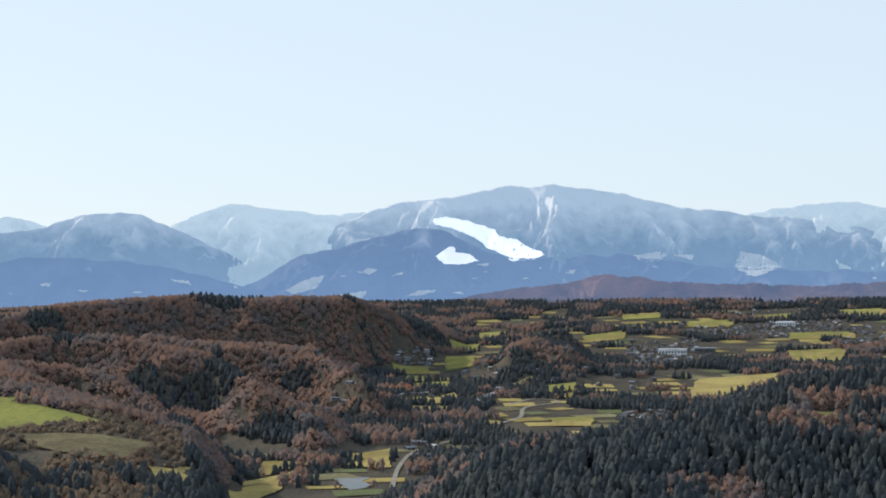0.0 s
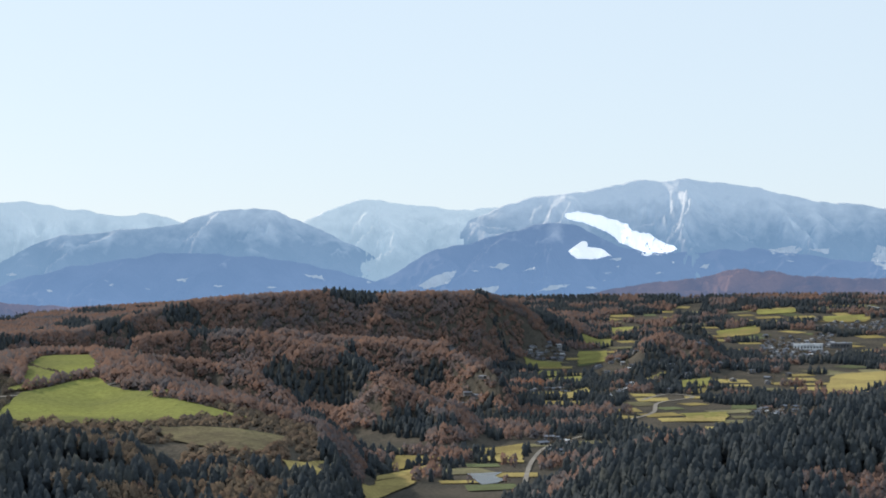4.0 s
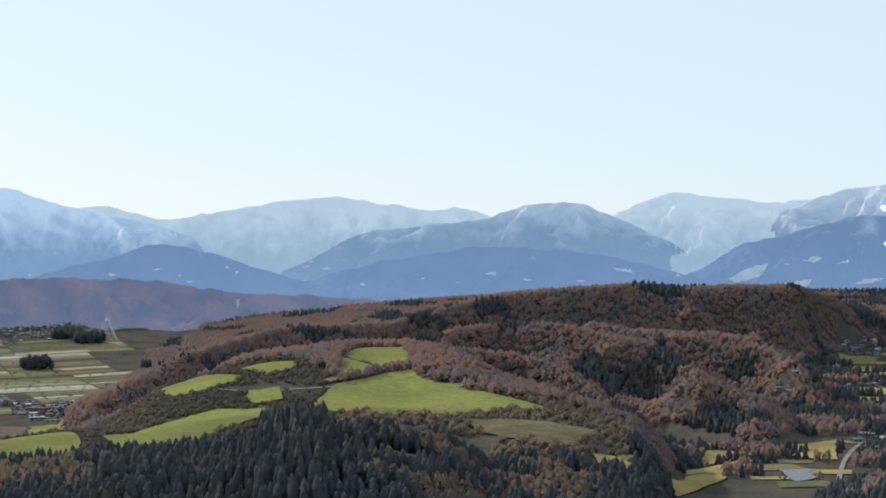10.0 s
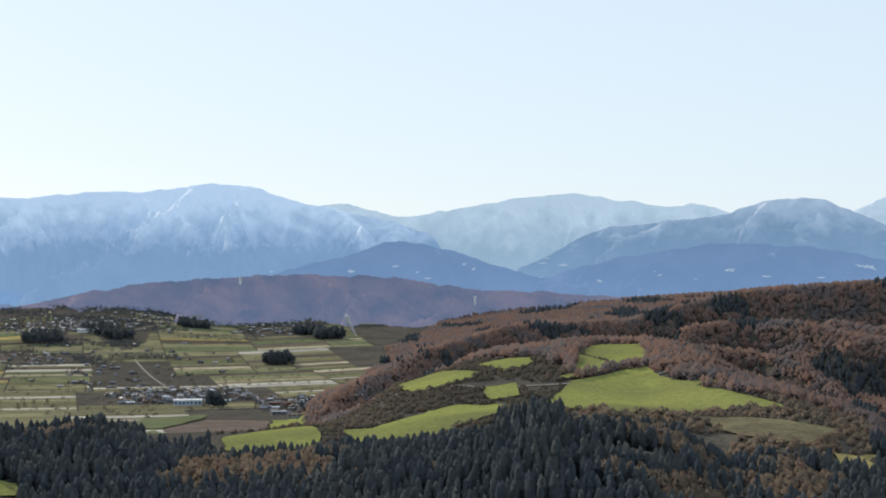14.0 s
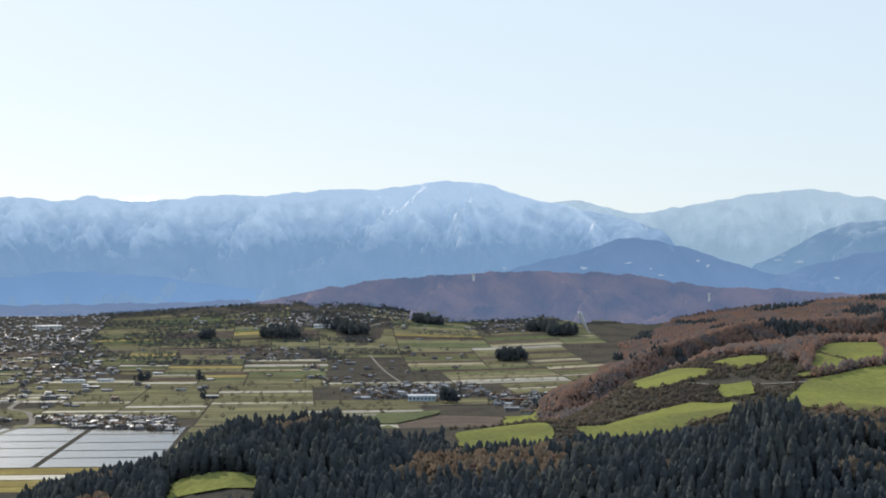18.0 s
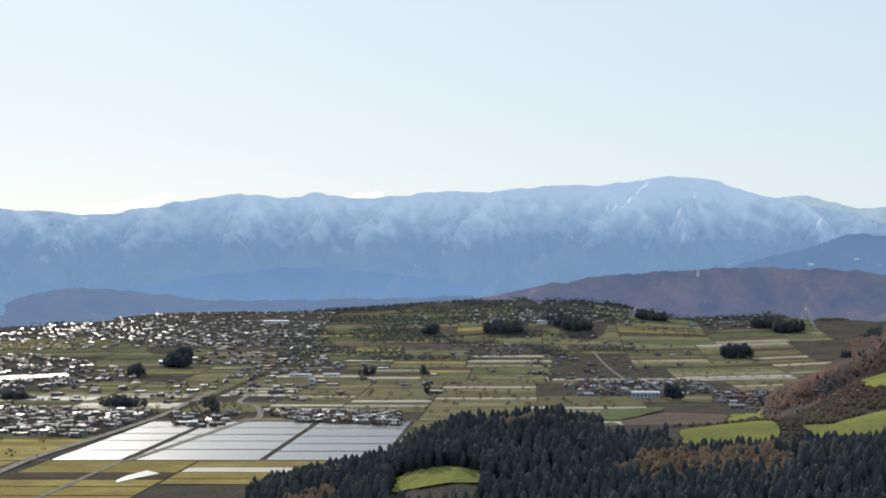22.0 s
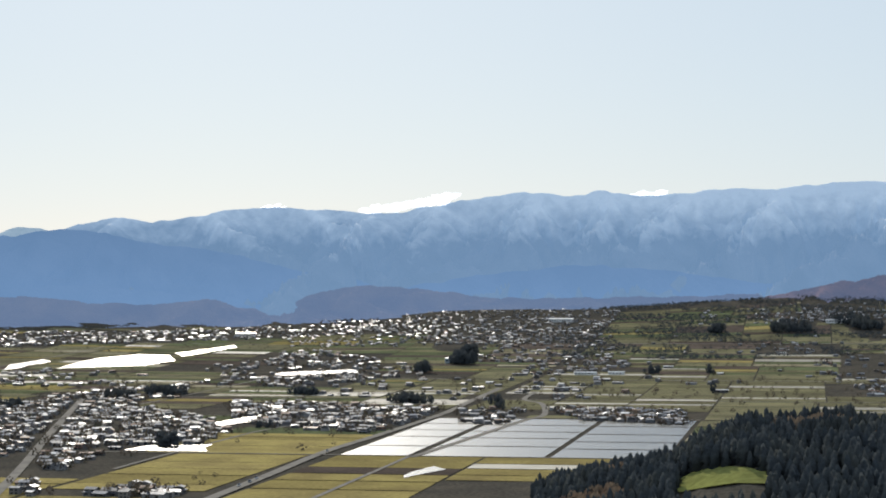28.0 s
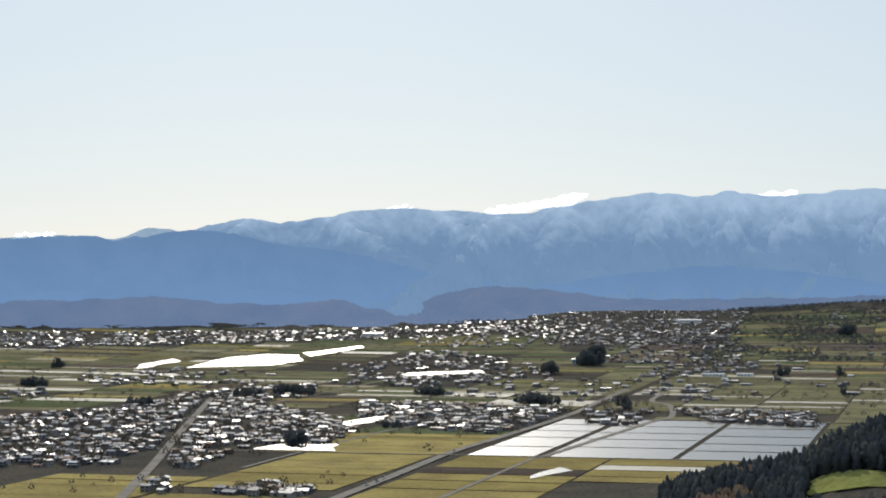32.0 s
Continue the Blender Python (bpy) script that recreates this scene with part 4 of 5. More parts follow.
village(26, "hamlet", [(-2.0, 2500), (-6.5, 2600), (-6.0, 3000), (-2.2, 2900)])
village(16, "hamlet", [(1.5, 1700), (0.3, 1750), (0.2, 2000), (1.2, 1950)])
village(40, "hamlet", [(56, 2900), (50, 2700), (50, 3100), (56, 3200)])
village(189, "hamlet", [(34, 3864), (24, 3900), (24, 4220), (34, 4086)])
village(81, "hamlet", [(46, 2450), (36, 2450), (36, 3000), (46, 3000)])
village(50, "hamlet", [(36, 2700), (26, 2900), (26, 3888), (36, 3870)])
village(240, "town", [(46, 3700), (36.5, 3500), (36.5, 3884), (46, 3950)])
village(90, "village", [(40.5, 3300), (36.0, 3150), (36.2, 3450), (40.5, 3560)])
del VILLAGES[-8:]


for _ in range(95):
    cb, cr = float(rng.uniform(25, 57)), float(rng.uniform(2500, 4150))
    wb, wr = float(rng.uniform(0.25, 0.9)), float(rng.uniform(25, 80))
    village(int(rng.integers(4, 12)), "hamlet", [(cb - wb, cr - wr), (cb - wb * 0.8, cr + wr), (cb + wb, cr + wr * 0.8), (cb + wb * 0.7, cr - wr)])
    VILLAGES.pop()


def valley_fields():
    """Small rice fields scattered over the open floor of the side valley."""
    placed = []
    for _ in range(2600):
        b, r = float(rng.uniform(-14.5, 7)), float(rng.uniform(1500, 4050))
        x, y = xy(b, r)
        if float(rise(x, y)) > 2.5 or float(fbm(np.float64(x / 120), np.float64(y / 160), 3, 55)) > 0.48:
            continue
        if any(inside(o, x, y) for o in OPEN + VILLAGES) or any((x - c) ** 2 + (y - d) ** 2 < 50 ** 2 for c, d in placed):
            continue
        placed.append((x, y))
        a, w, d = radians(float(rng.normal(12, 14))), float(rng.uniform(12, 26)), float(rng.uniform(12, 26))
        ca, sa = math.cos(a), math.sin(a)
        flat = [(x + ca * p - sa * q, y + sa * p + ca * q) for p, q in ((-w, -d), (w, -d), (w, d), (-w, d))]
        if float(rise(np.array([p[0] for p in flat]), np.array([p[1] for p in flat])).max()) > 4:
            continue
        OPEN.append(flat)
        m = (STUBBLE, STUBBLE, OLIVE, GREEN)[int(rng.integers(0, 4))]
        tagged(drape("field", flat, m, 0.7, 30), "small harvested field on the valley floor", "field", group="small fields of the side valley")


def settle():
    SITES.sort(key=lambda s: s[0] ** 2 + s[1] ** 2)
    joined = {}
    for n, (x, y, k) in enumerate(SITES):
        kind = int(rng.choice(4, p=[0.34, 0.28, 0.2, 0.18]))
        colour = int(rng.choice(4, p=[0.53, 0.17, 0.22, 0.08] if k > 0.8 else [0.26, 0.54, 0.15, 0.05]))
        turn = 30.7 + float(rng.choice([0, 0, 90])) + float(rng.normal(0, 13))
        size = k * float(rng.uniform(0.62, 0.95))
        m = Matrix.Translation((x, y, float(ground_at(x, y)))) @ Matrix.Rotation(radians(turn), 4, "Z") @ Matrix.Diagonal((size, size, size, 1))
        if n < 290:
            house(kind, colour, m)
            continue
        walls, roof, skirt, _ = house_shape(kind)
        for key, vf in (("walls", walls), (colour, roof)) + (((colour, skirt),) if skirt else ()):
            v = np.array(vf[0])
            v = (np.c_[v, np.ones(len(v))] @ np.array(m).T)[:, :3]
            vs, fs = joined.setdefault(key, ([], []))
            fs.extend(tuple(i + joined.setdefault(("n", key), [0])[0] for i in q) for q in vf[1])
            joined["n", key][0] += len(v)
            vs.append(v)
    for key in [k for k in joined if not isinstance(k, tuple)]:
        vs, fs = joined[key]
        material, label = (WALL, "plastered walls of the many distant houses") if key == "walls" else (ROOFS[key][0], "roofs of the distant town, " + ROOFS[key][1])
        tagged(new("town_walls" if key == "walls" else "town_roofs", solid("town", (np.concatenate(vs).tolist(), fs), material)), label, "town", kind="stuff")


valley_fields()
settle()
FIRST_LANES = len(OPEN)
for u, v0, v1 in ((341, -900, 1100), (809, -1600, 290), (1133, -1900, 700), (1563, -2200, 700), (2302, -2200, 800)):
    ribbon("field_lane", [polar(*plan(u, v)) for v in np.linspace(v0, v1, 9)], 4.0, ROAD, "narrow pale farm lane between the fields", "lane")
for v, u0, u1 in ((-400, -100, 1500), (-900, 0, 2200), (70, -100, 340)):
    ribbon("field_lane", [polar(*plan(u, v)) for u in np.linspace(u0, u1, 9)], 4.0, ROAD, "narrow pale farm lane between the fields", "lane")
lay_fields()
OPEN.append([plan(340, 0), plan(810, 0), plan(810, 290), plan(340, 290)])


# ---- trees ----
def ico():
    p = (1 + 5 ** 0.5) / 2
    v = np.array([(-1, p, 0), (1, p, 0), (-1, -p, 0), (1, -p, 0), (0, -1, p), (0, 1, p), (0, -1, -p), (0, 1, -p), (p, 0, -1), (p, 0, 1), (-p, 0, -1), (-p, 0, 1)]) / math.hypot(1, p)
    f = np.array([(0, 11, 5), (0, 5, 1), (0, 1, 7), (0, 7, 10), (0, 10, 11), (1, 5, 9), (5, 11, 4), (11, 10, 2), (10, 7, 6), (7, 1, 8), (3, 9, 4), (3, 4, 2), (3, 2, 6), (3, 6, 8), (3, 8, 9), (4, 9, 5), (2, 4, 11), (6, 2, 10), (8, 6, 7), (9, 8, 1)])
    return v, f


ICO_V, ICO_F = ico()


TETRA_V = np.array([(0.94, 0, -0.33), (-0.47, 0.82, -0.33), (-0.47, -0.82, -0.33), (0, 0, 1)])
TETRA_F = np.array([(0, 2, 1), (0, 1, 3), (1, 2, 3), (2, 0, 3)])


def crown_shape(clumps, seed):
    """A broad-leaved crown of unit radius and height: a loose cloud of many small ragged sprays with gaps between them."""
    g = np.random.default_rng(seed)
    v, f = [], []
    for k in range(clumps * 2):
        t = (k + 0.5) / (clumps * 2)
        a, h = k * 2.4 + g.uniform(-0.5, 0.5), 0.22 + 0.68 * t
        spread = 0.85 * math.sin(math.pi * (0.2 + 0.72 * t)) * g.uniform(0.45, 1.08)
        rad = g.uniform(0.30, 0.46) * (1.0 if clumps < 12 else 0.8)
        c = np.array([math.cos(a) * spread, math.sin(a) * spread, h + g.uniform(-0.06, 0.06)])
        turn = g.uniform(0, 2 * math.pi)
        ca, sa = math.cos(turn), math.sin(turn)
        pts = TETRA_V @ np.array([(ca, sa, 0), (-sa, ca, 0), (0, 0, 1)]) * (1 + g.uniform(-0.3, 0.3, (4, 1)))
        v.append(pts * np.array([rad, rad, rad * 0.5]) + c)
        f.append(TETRA_F + 4 * k)
    return np.concatenate(v), np.concatenate(f)


def spire_shape(sides, tiers, seed):
    """A cedar of unit radius and height: tiers of drooping boughs with a ragged rim."""
    g = np.random.default_rng(seed)
    rings = [(0.02, 0.25)]
    for k in range(tiers):
        t = k / tiers
        w = (1 - t) ** 0.55
        rings += [(0.06 + 0.92 * t, w), (0.06 + 0.92 * (t + 0.72 / tiers), w * 0.6)]
    v, f = [], []
    for h, w in rings:
        for s in range(sides):
            a = 2 * math.pi * (s + g.uniform(-0.3, 0.3)) / sides
            q = w * g.uniform(0.66, 1.25)
            v.append((math.cos(a) * q, math.sin(a) * q, h + g.uniform(-0.03, 0.03)))
    for k in range(len(rings) - 1):
        for s in range(sides):
            a, b = k * sides + s, k * sides + (s + 1) % sides
            f += [(a, b, b + sides), (a, b + sides, a + sides)]
    top = len(v)
    v.append((0, 0, 1.03))
    last = (len(rings) - 1) * sides
    f += [(last + s, last + (s + 1) % sides, top) for s in range(sides)]
    return np.array(v), np.array(f)


def land_slope(s, dx, dy):
    """How the ground leans at the trees' feet, along one axis."""
    return (ground_at(s[:, 0] - dx, s[:, 1] - dy) - ground_at(s[:, 0] + dx, s[:, 1] + dy)) / (2 * (dx + dy))


def wood(name, label, spots, shapes, material, canopy=0.55):
    """One mesh of many trees: spots are x, y, z, radius, height."""
    spots = np.asarray(spots, float)
    if not len(spots):
        return None
    pick = rng.integers(0, len(shapes), len(spots))
    V, F, N, base = [], [], [], 0
    for k, (sv, sf) in enumerate(shapes):
        s = spots[pick == k]
        if not len(s):
            continue
        a = rng.uniform(0, 2 * math.pi, len(s))[:, None]
        lean = rng.normal(0, 0.05, (len(s), 2))
        x = (sv[None, :, 0] * np.cos(a) - sv[None, :, 1] * np.sin(a)) * s[:, 3:4]
        y = (sv[None, :, 0] * np.sin(a) + sv[None, :, 1] * np.cos(a)) * s[:, 3:4]
        z = sv[None, :, 2] * s[:, 4:5]
        x, y = x + lean[:, 0:1] * z, y + lean[:, 1:2] * z
        V.append(np.stack([x + s[:, 0:1], y + s[:, 1:2], z + s[:, 2:3]], -1).reshape(-1, 3))
        F.append((sf[None] + (np.arange(len(s)) * len(sv))[:, None, None]).reshape(-1, 3) + base)
        base += len(s) * len(sv)
        up = np.stack([(land_slope(s, 6, 0)), (land_slope(s, 0, 6)), np.ones(len(s))], -1)
        up /= np.linalg.norm(up, axis=1, keepdims=True)
        out = np.stack([x / s[:, 3:4], y / s[:, 3:4], sv[None, :, 2] * 1.4 - 0.7 + 0 * x], -1)
        out /= np.linalg.norm(out, axis=2, keepdims=True) + 1e-6
        N.append((out * (1 - canopy) + up[:, None, :] * canopy).reshape(-1, 3))
    me = sheet(name, np.concatenate(V), np.concatenate(F), material, True)
    N = np.concatenate(N)
    N /= np.linalg.norm(N, axis=1, keepdims=True) + 1e-6
    me.attributes.new("custom_normal", "FLOAT_VECTOR", "POINT").data.foreach_set("vector", N.astype(np.float32).ravel())
    return tagged(new(name, me), label, "trees", kind="stuff")


CROWNS_NEAR = [crown_shape(12, s) for s in (1, 2, 3)]
CROWNS = [crown_shape(7, s) for s in (4, 5, 6, 7)]
CROWNS_SMALL = [crown_shape(4, s) for s in (8, 9, 10)]
SPIRES_NEAR = [spire_shape(6, 4, s) for s in (1, 2, 3)]
SPIRES = [spire_shape(5, 2, s) for s in (4, 5, 6)]

# the lie of the land as seen from the viewpoint: hidden slopes are planted thinly
SIGHT_B, SIGHT_R = np.arange(-16, 62, 0.25), np.arange(900, 4200, 12.0)
sb_, sr_ = np.meshgrid(SIGHT_B, SIGHT_R, indexing="ij")
SIGHT = np.maximum.accumulate((land_z(sb_, sr_) + 4 - EYE) / sr_, axis=1)


def in_sight(b, r, top):
    i = np.clip(((b + 16) / 0.25).astype(int), 0, len(SIGHT_B) - 1)
    j = np.clip(((r - 930) / 12).astype(int), 0, len(SIGHT_R) - 1)
    return (top - EYE) / r > SIGHT[i, j] - 0.004


def scatter(b0, b1, r0, r1, gap):
    """Uneven planting points in a sector, off the open ground."""
    x0, x1 = sorted((xy(b0, r1)[0], xy(b1, r1)[0]))
    x0, x1 = min(x0, xy(b0, r0)[0]) - 50, max(x1, xy(b1, r0)[0]) + 50
    y0, y1 = r0 * math.cos(radians(max(abs(b0), abs(b1)))) - 50, r1 + 50
    gx, gy = np.meshgrid(np.arange(x0, x1, gap), np.arange(y0, y1, gap), indexing="ij")
    x, y = gx.ravel() + rng.uniform(-0.48, 0.48, gx.size) * gap, gy.ravel() + rng.uniform(-0.48, 0.48, gx.size) * gap
    b, r = np.degrees(np.arctan2(-x, y)), np.hypot(x, y)
    keep = (b > b0) & (b < b1) & (r > r0) & (r < r1)
    x, y, b, r = x[keep], y[keep], b[keep], r[keep]
    free = np.ones(len(x), bool)
    for o in OPEN + VILLAGES:
        free &= ~inside(o, x, y)
    x, y, b, r = x[free], y[free], b[free], r[free]
    z = land_z(b, r)
    seen = in_sight(b, r, z + 14) | (rng.random(len(x)) < 0.05)
    return x[seen], y[seen], b[seen], r[seen], z[seen]


def spots(x, y, z, w0, w1, h0, h1):
    s = rng.uniform(0, 1, len(x))
    return np.stack([x, y, z - 0.6, w0 + (w1 - w0) * s * rng.uniform(0.8, 1.2, len(x)), h0 + (h1 - h0) * s], 1)


TREES = {}


def tree(kind, x, y, z, w, h):
    """A single tree with its trunk and crown."""
    shape = int(rng.integers(0, 3))
    key = (kind, shape)
    m = Matrix.Translation((x, y, z - 0.4)) @ Matrix.Rotation(float(rng.uniform(0, 6.28)), 4, "Z") @ Matrix.Diagonal((w, w, h, 1))
    if key in TREES:
        first = TREES[key]
        return copy_thing(first, m @ Matrix.Diagonal((*[1 / s for s in first.scale], 1)))
    cedar = kind == "cedar_tree"
    ob = tagged(new(kind), "tall dark green cedar at the edge of the wood" if cedar else "broad-leaved tree in brown autumn leaf", "tree", group="cedars of the near wood" if cedar else "autumn trees of the near wood")
    sv, sf = (SPIRES_NEAR if cedar else CROWNS_NEAR)[shape]
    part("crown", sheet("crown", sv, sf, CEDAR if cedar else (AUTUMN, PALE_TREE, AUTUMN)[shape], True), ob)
    t = [(math.cos(a) * q, math.sin(a) * q, h_) for h_, q in ((0, 0.1), (0.55, 0.05)) for a in np.arange(6) * math.pi / 3]
    tq = [(i, (i + 1) % 6, (i + 1) % 6 + 6, i + 6) for i in range(6)]
    part("trunk", sheet("trunk", t, tq, BARK), ob)
    ob.matrix_basis = m
    TREES[key] = ob
    return ob


def plant():
    singles = 0
    # the near spurs: cedars with patches of autumn wood
    for b0, b1, gap in ((-15, 3.5, 6.5), (6.0, 41.5, 6.5)):
        x, y, b, r, z = scatter(b0, b1, 930, 1420, gap)
        up = z - base_z(b, r)
        ok = (up > 5) & ~((b > 7.5) & (b < 26.6) & (r > 1235)) & ~((b >= 26.6) & (b < 28.5) & (r > 1340))
        x, y, b, r, z = x[ok], y[ok], b[ok], r[ok], z[ok]
        n = fbm(x / 70, y / 70, 3, 21) + 0.10 * (rng.random(len(x)) - 0.5)
        red = smooth(9.3, 10.3, -b) * (1 - smooth(1280, 1330, r)) * smooth(1150, 1200, r) * 0.36
        broad = n + red > 0.66
        c = spots(x[~broad], y[~broad], z[~broad], 3.2, 4.8, 10, 17)
        tall = (np.abs(np.degrees(np.arctan2(-c[:, 0], c[:, 1])) - 17.3) < 1.0)
        c[tall, 3:] *= (1.1, 1.5)
        d = spots(x[broad], y[broad], z[broad], 3.0, 4.6, 8, 13)
        edge = np.argsort(-(c[:, 2] + c[:, 4] - EYE) / np.hypot(c[:, 0], c[:, 1]))
        pick = edge[: 400 if b0 > 0 else 200][::2]
        for k in pick:
            tree("cedar_tree", *c[k])
        wood("cedar_wood", "dense dark cedar wood on the near slope", np.delete(c, pick, 0), SPIRES_NEAR, CEDAR, 0.1)
        few = rng.permutation(len(d))[:100]
        for k in few:
            tree("autumn_tree", *d[k])
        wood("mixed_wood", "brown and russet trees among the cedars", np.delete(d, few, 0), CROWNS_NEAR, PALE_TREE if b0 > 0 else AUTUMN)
    # the hills of autumn wood behind the pastures
    x, y, b, r, z = scatter(-1.5, 24.5, 1240, 4280, 8.2)
    up = z - base_z(b, r)
    scrub = (b > 15.8) & (b < 24.5) & (r < np.interp(b, [15.8, 17, 19, 20.5, 22, 24.5], [1700, 1880, 1930, 1930, 1850, 1700]))
    low = (up > 5) & scrub & (fbm(x / 45, y / 45, 2, 77) > 0.27)
    wood("scrub", "brown scrub on the banks between the pastures", spots(x[low], y[low], z[low], 2.4, 4.4, 2.5, 5.5), CROWNS, BUSH)
    bank = (up > 4) & (r < 1560) & (b > 7.5) & (b < 15.8)
    small = bank & (fbm(x / 40, y / 40, 2, 78) > 0.26)
    wood("scrub", "tangled brown scrub below the fallow field", spots(x[small], y[small], z[small], 3.0, 5.2, 3, 7), CROWNS, PALE_TREE)
    ok = ((up > 6) | ((r > 2150) & (b > 9) & (b < np.interp(r, [2150, 2400, 2800, 3300, 3900, 4280], [22.6, 22.3, 21.9, 21.3, 20.4, 20.0]) + 2.4 * (fbm(x / 130, y / 130, 3, 83) - 0.5)))) & ~scrub & ~bank & ((r > 1420) | (b > 7.5))
    x, y, b, r, z = x[ok], y[ok], b[ok], r[ok], z[ok]
    flank = (b > 0.5) & (b < 8.0) & (r > 1600) & (r < 2020)
    dark = fbm(x / 110, y / 110, 3, 41) > np.where(flank, 0.37, 0.65)
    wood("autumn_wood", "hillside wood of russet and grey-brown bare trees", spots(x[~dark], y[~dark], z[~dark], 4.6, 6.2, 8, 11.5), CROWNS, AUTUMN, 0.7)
    wood("hill_cedar_wood", "dark conifers scattered through the autumn hills", spots(x[dark], y[dark], z[dark], 3.0, 4.2, 9, 15), SPIRES, CEDAR, 0.3)
    # the floor of the side valley: cedar groves between the fields
    x, y, b, r, z = scatter(-15, 9, 1420, 4320, 9.4)
    up = z - base_z(b, r)
    n = fbm(x / 120, y / 160, 3, 55)
    ok = (up <= 8) & (n > np.where(r > 3950, 0.3, 0.47)) | (up > 8) & (b < -0.5)
    x, y, b, r, z, n = x[ok], y[ok], b[ok], r[ok], z[ok], n[ok]
    broad = fbm(x / 60, y / 60, 2, 66) > 0.60
    wood("valley_cedar_wood", "dark cedar groves on the valley floor", spots(x[~broad], y[~broad], z[~broad], 2.6, 4.2, 7, 13), SPIRES, CEDAR, 0.3)
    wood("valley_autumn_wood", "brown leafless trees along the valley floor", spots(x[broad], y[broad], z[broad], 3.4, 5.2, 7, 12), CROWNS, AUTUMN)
    # single trees and thickets along the lanes of the plain
    x, y, b, r, z = scatter(22, 60, 1300, 4200, 34)
    some = (fbm(x / 140, y / 140, 3, 31) + 0.3 * rng.random(len(x)) > 0.70) & (z - base_z(b, r) < 3)
    near = np.maximum(0.55, np.where(r[some] < 2400, 1, 2400 / r[some]))
    s = spots(x[some], y[some], z[some], 2.2, 4.6, 3, 8)
    s[:, 3:] *= near[:, None]
    wood("lane_trees", "small dark trees along the field lanes", s, CROWNS_SMALL, BUSH)
    x, y, b, r, z = scatter(23, 38, 3350, 4290, 11)
    some = (fbm(x / 100, y / 60, 3, 37) > np.where(r > 3900, 0.40, 0.52)) & (z - base_z(b, r) < 3)
    wood("far_plain_woods", "dark woods along the far edge of the plain", spots(x[some], y[some], z[some], 3.2, 5.2, 3.5, 6.5), CROWNS_SMALL, CEDAR)
    # gardens
    g = np.array(GARDENS)
    gz = ground_at(g[:, 0], g[:, 1])
    s = spots(g[:, 0], g[:, 1], gz, 2.0, 3.6, 4, 9)
    s[:, 3:] *= g[:, 2:3]
    wood("garden_trees", "dark garden trees between the houses", s, CROWNS_SMALL, BUSH)


def hedge(points, label="dark hedge of bushes along a field bank"):
    """A row of bushes along a line (bearing, distance)."""
    line = [Vector(xy(*p)) for p in points]
    s = []
    for p, q in zip(line, line[1:]):
        for k in range(int((q - p).length / 3.2)):
            c = p.lerp(q, k * 3.2 / (q - p).length)
            x, y = c.x + float(rng.normal(0, 1.2)), c.y + float(rng.normal(0, 1.2))
            s.append((x, y, float(ground_at(x, y)) - 0.4, float(rng.uniform(1.4, 2.6)), float(rng.uniform(1.6, 3.6))))
    return tagged(wood("hedge", label, s, CROWNS, BUSH), "", "hedge")


def grove(b, r, half, height):
    """A clump of dark trees on the plain."""
    cx, cy = xy(b, r)
    n = max(2, int((half / 3.2) ** 2 * 0.9))
    n = min(n, 70)
    a, d = rng.uniform(0, 2 * math.pi, n), half * np.sqrt(rng.uniform(0, 1, n))
    if n <= 3:
        d = d * 0.4
    x, y = cx + np.cos(a) * d, cy + np.sin(a) * d * 0.7
    z = ground_at(x, y)
    s = spots(x, y, z, height * 0.18, height * 0.30, height * 0.42, height)
    ob = wood("grove", "clump of tall dark trees standing on the plain", s, CROWNS_NEAR, CEDAR)
    return tagged(ob, "", "grove", "groves on the plain")


plant()

grove(40.89, 3247, 23, 27)
grove(42.06, 3058, 16, 23)
grove(49.52, 2599, 32, 17)
grove(42.42, 2404, 31, 16)
grove(49.52, 1801, 13, 18)
grove(56.27, 3247, 12, 20)
grove(56.95, 2842, 23, 15)
grove(39.88, 2344, 9, 17)
grove(46.72, 2017, 12, 11)
grove(31.37, 3764, 45, 23)
grove(29.69, 3860, 41, 21)
grove(24.61, 3373, 26, 27)
grove(33.6, 2602, 3, 21)
grove(33.64, 3013, 7, 19)
grove(40.76, 3373, 19, 28)
grove(33.51, 3762, 17, 23)
grove(29.23, 3790, 29, 21)
grove(39.89, 2260, 8, 15)
grove(35.39, 3025, 13, 17)
grove(26.43, 2488, 13, 24)
grove(23.78, 3883, 34, 23)
grove(55.84, 2167, 19, 11)
grove(53.92, 2398, 21, 14)
grove(50.83, 2545, 22, 16)
grove(45.56, 2587, 22, 13)
grove(27.08, 3990, 36, 22)
grove(23.13, 3796, 33, 26)
hedge([(16.3, 1716), (15.0, 1745), (13.95, 1785)])
hedge([(15.9, 1890), (15.2, 1830), (14.9, 1800)])
hedge([(12.5, 1625), (11.6, 1640), (11.1, 1655), (10.9, 1600)])
hedge([(13.2, 1462), (11.5, 1465), (9.7, 1470), (8.4, 1465)])
hedge([(21.3, 1640), (20.4, 1645), (19.4, 1685), (18.9, 1735)])
hedge([(26.4, 1440), (25.0, 1470), (23.6, 1530)])
hedge([(16.2, 1080), (15.0, 1085), (13.6, 1090), (12.3, 1085)], "pale dry scrub along a terrace bank")
hedge([(15.6, 1050), (14.4, 1055), (12.6, 1062)], "pale dry scrub along a terrace bank")


# ---- snow on the mountain, clouds, chimneys, large buildings ----
from mathutils.bvhtree import BVHTree

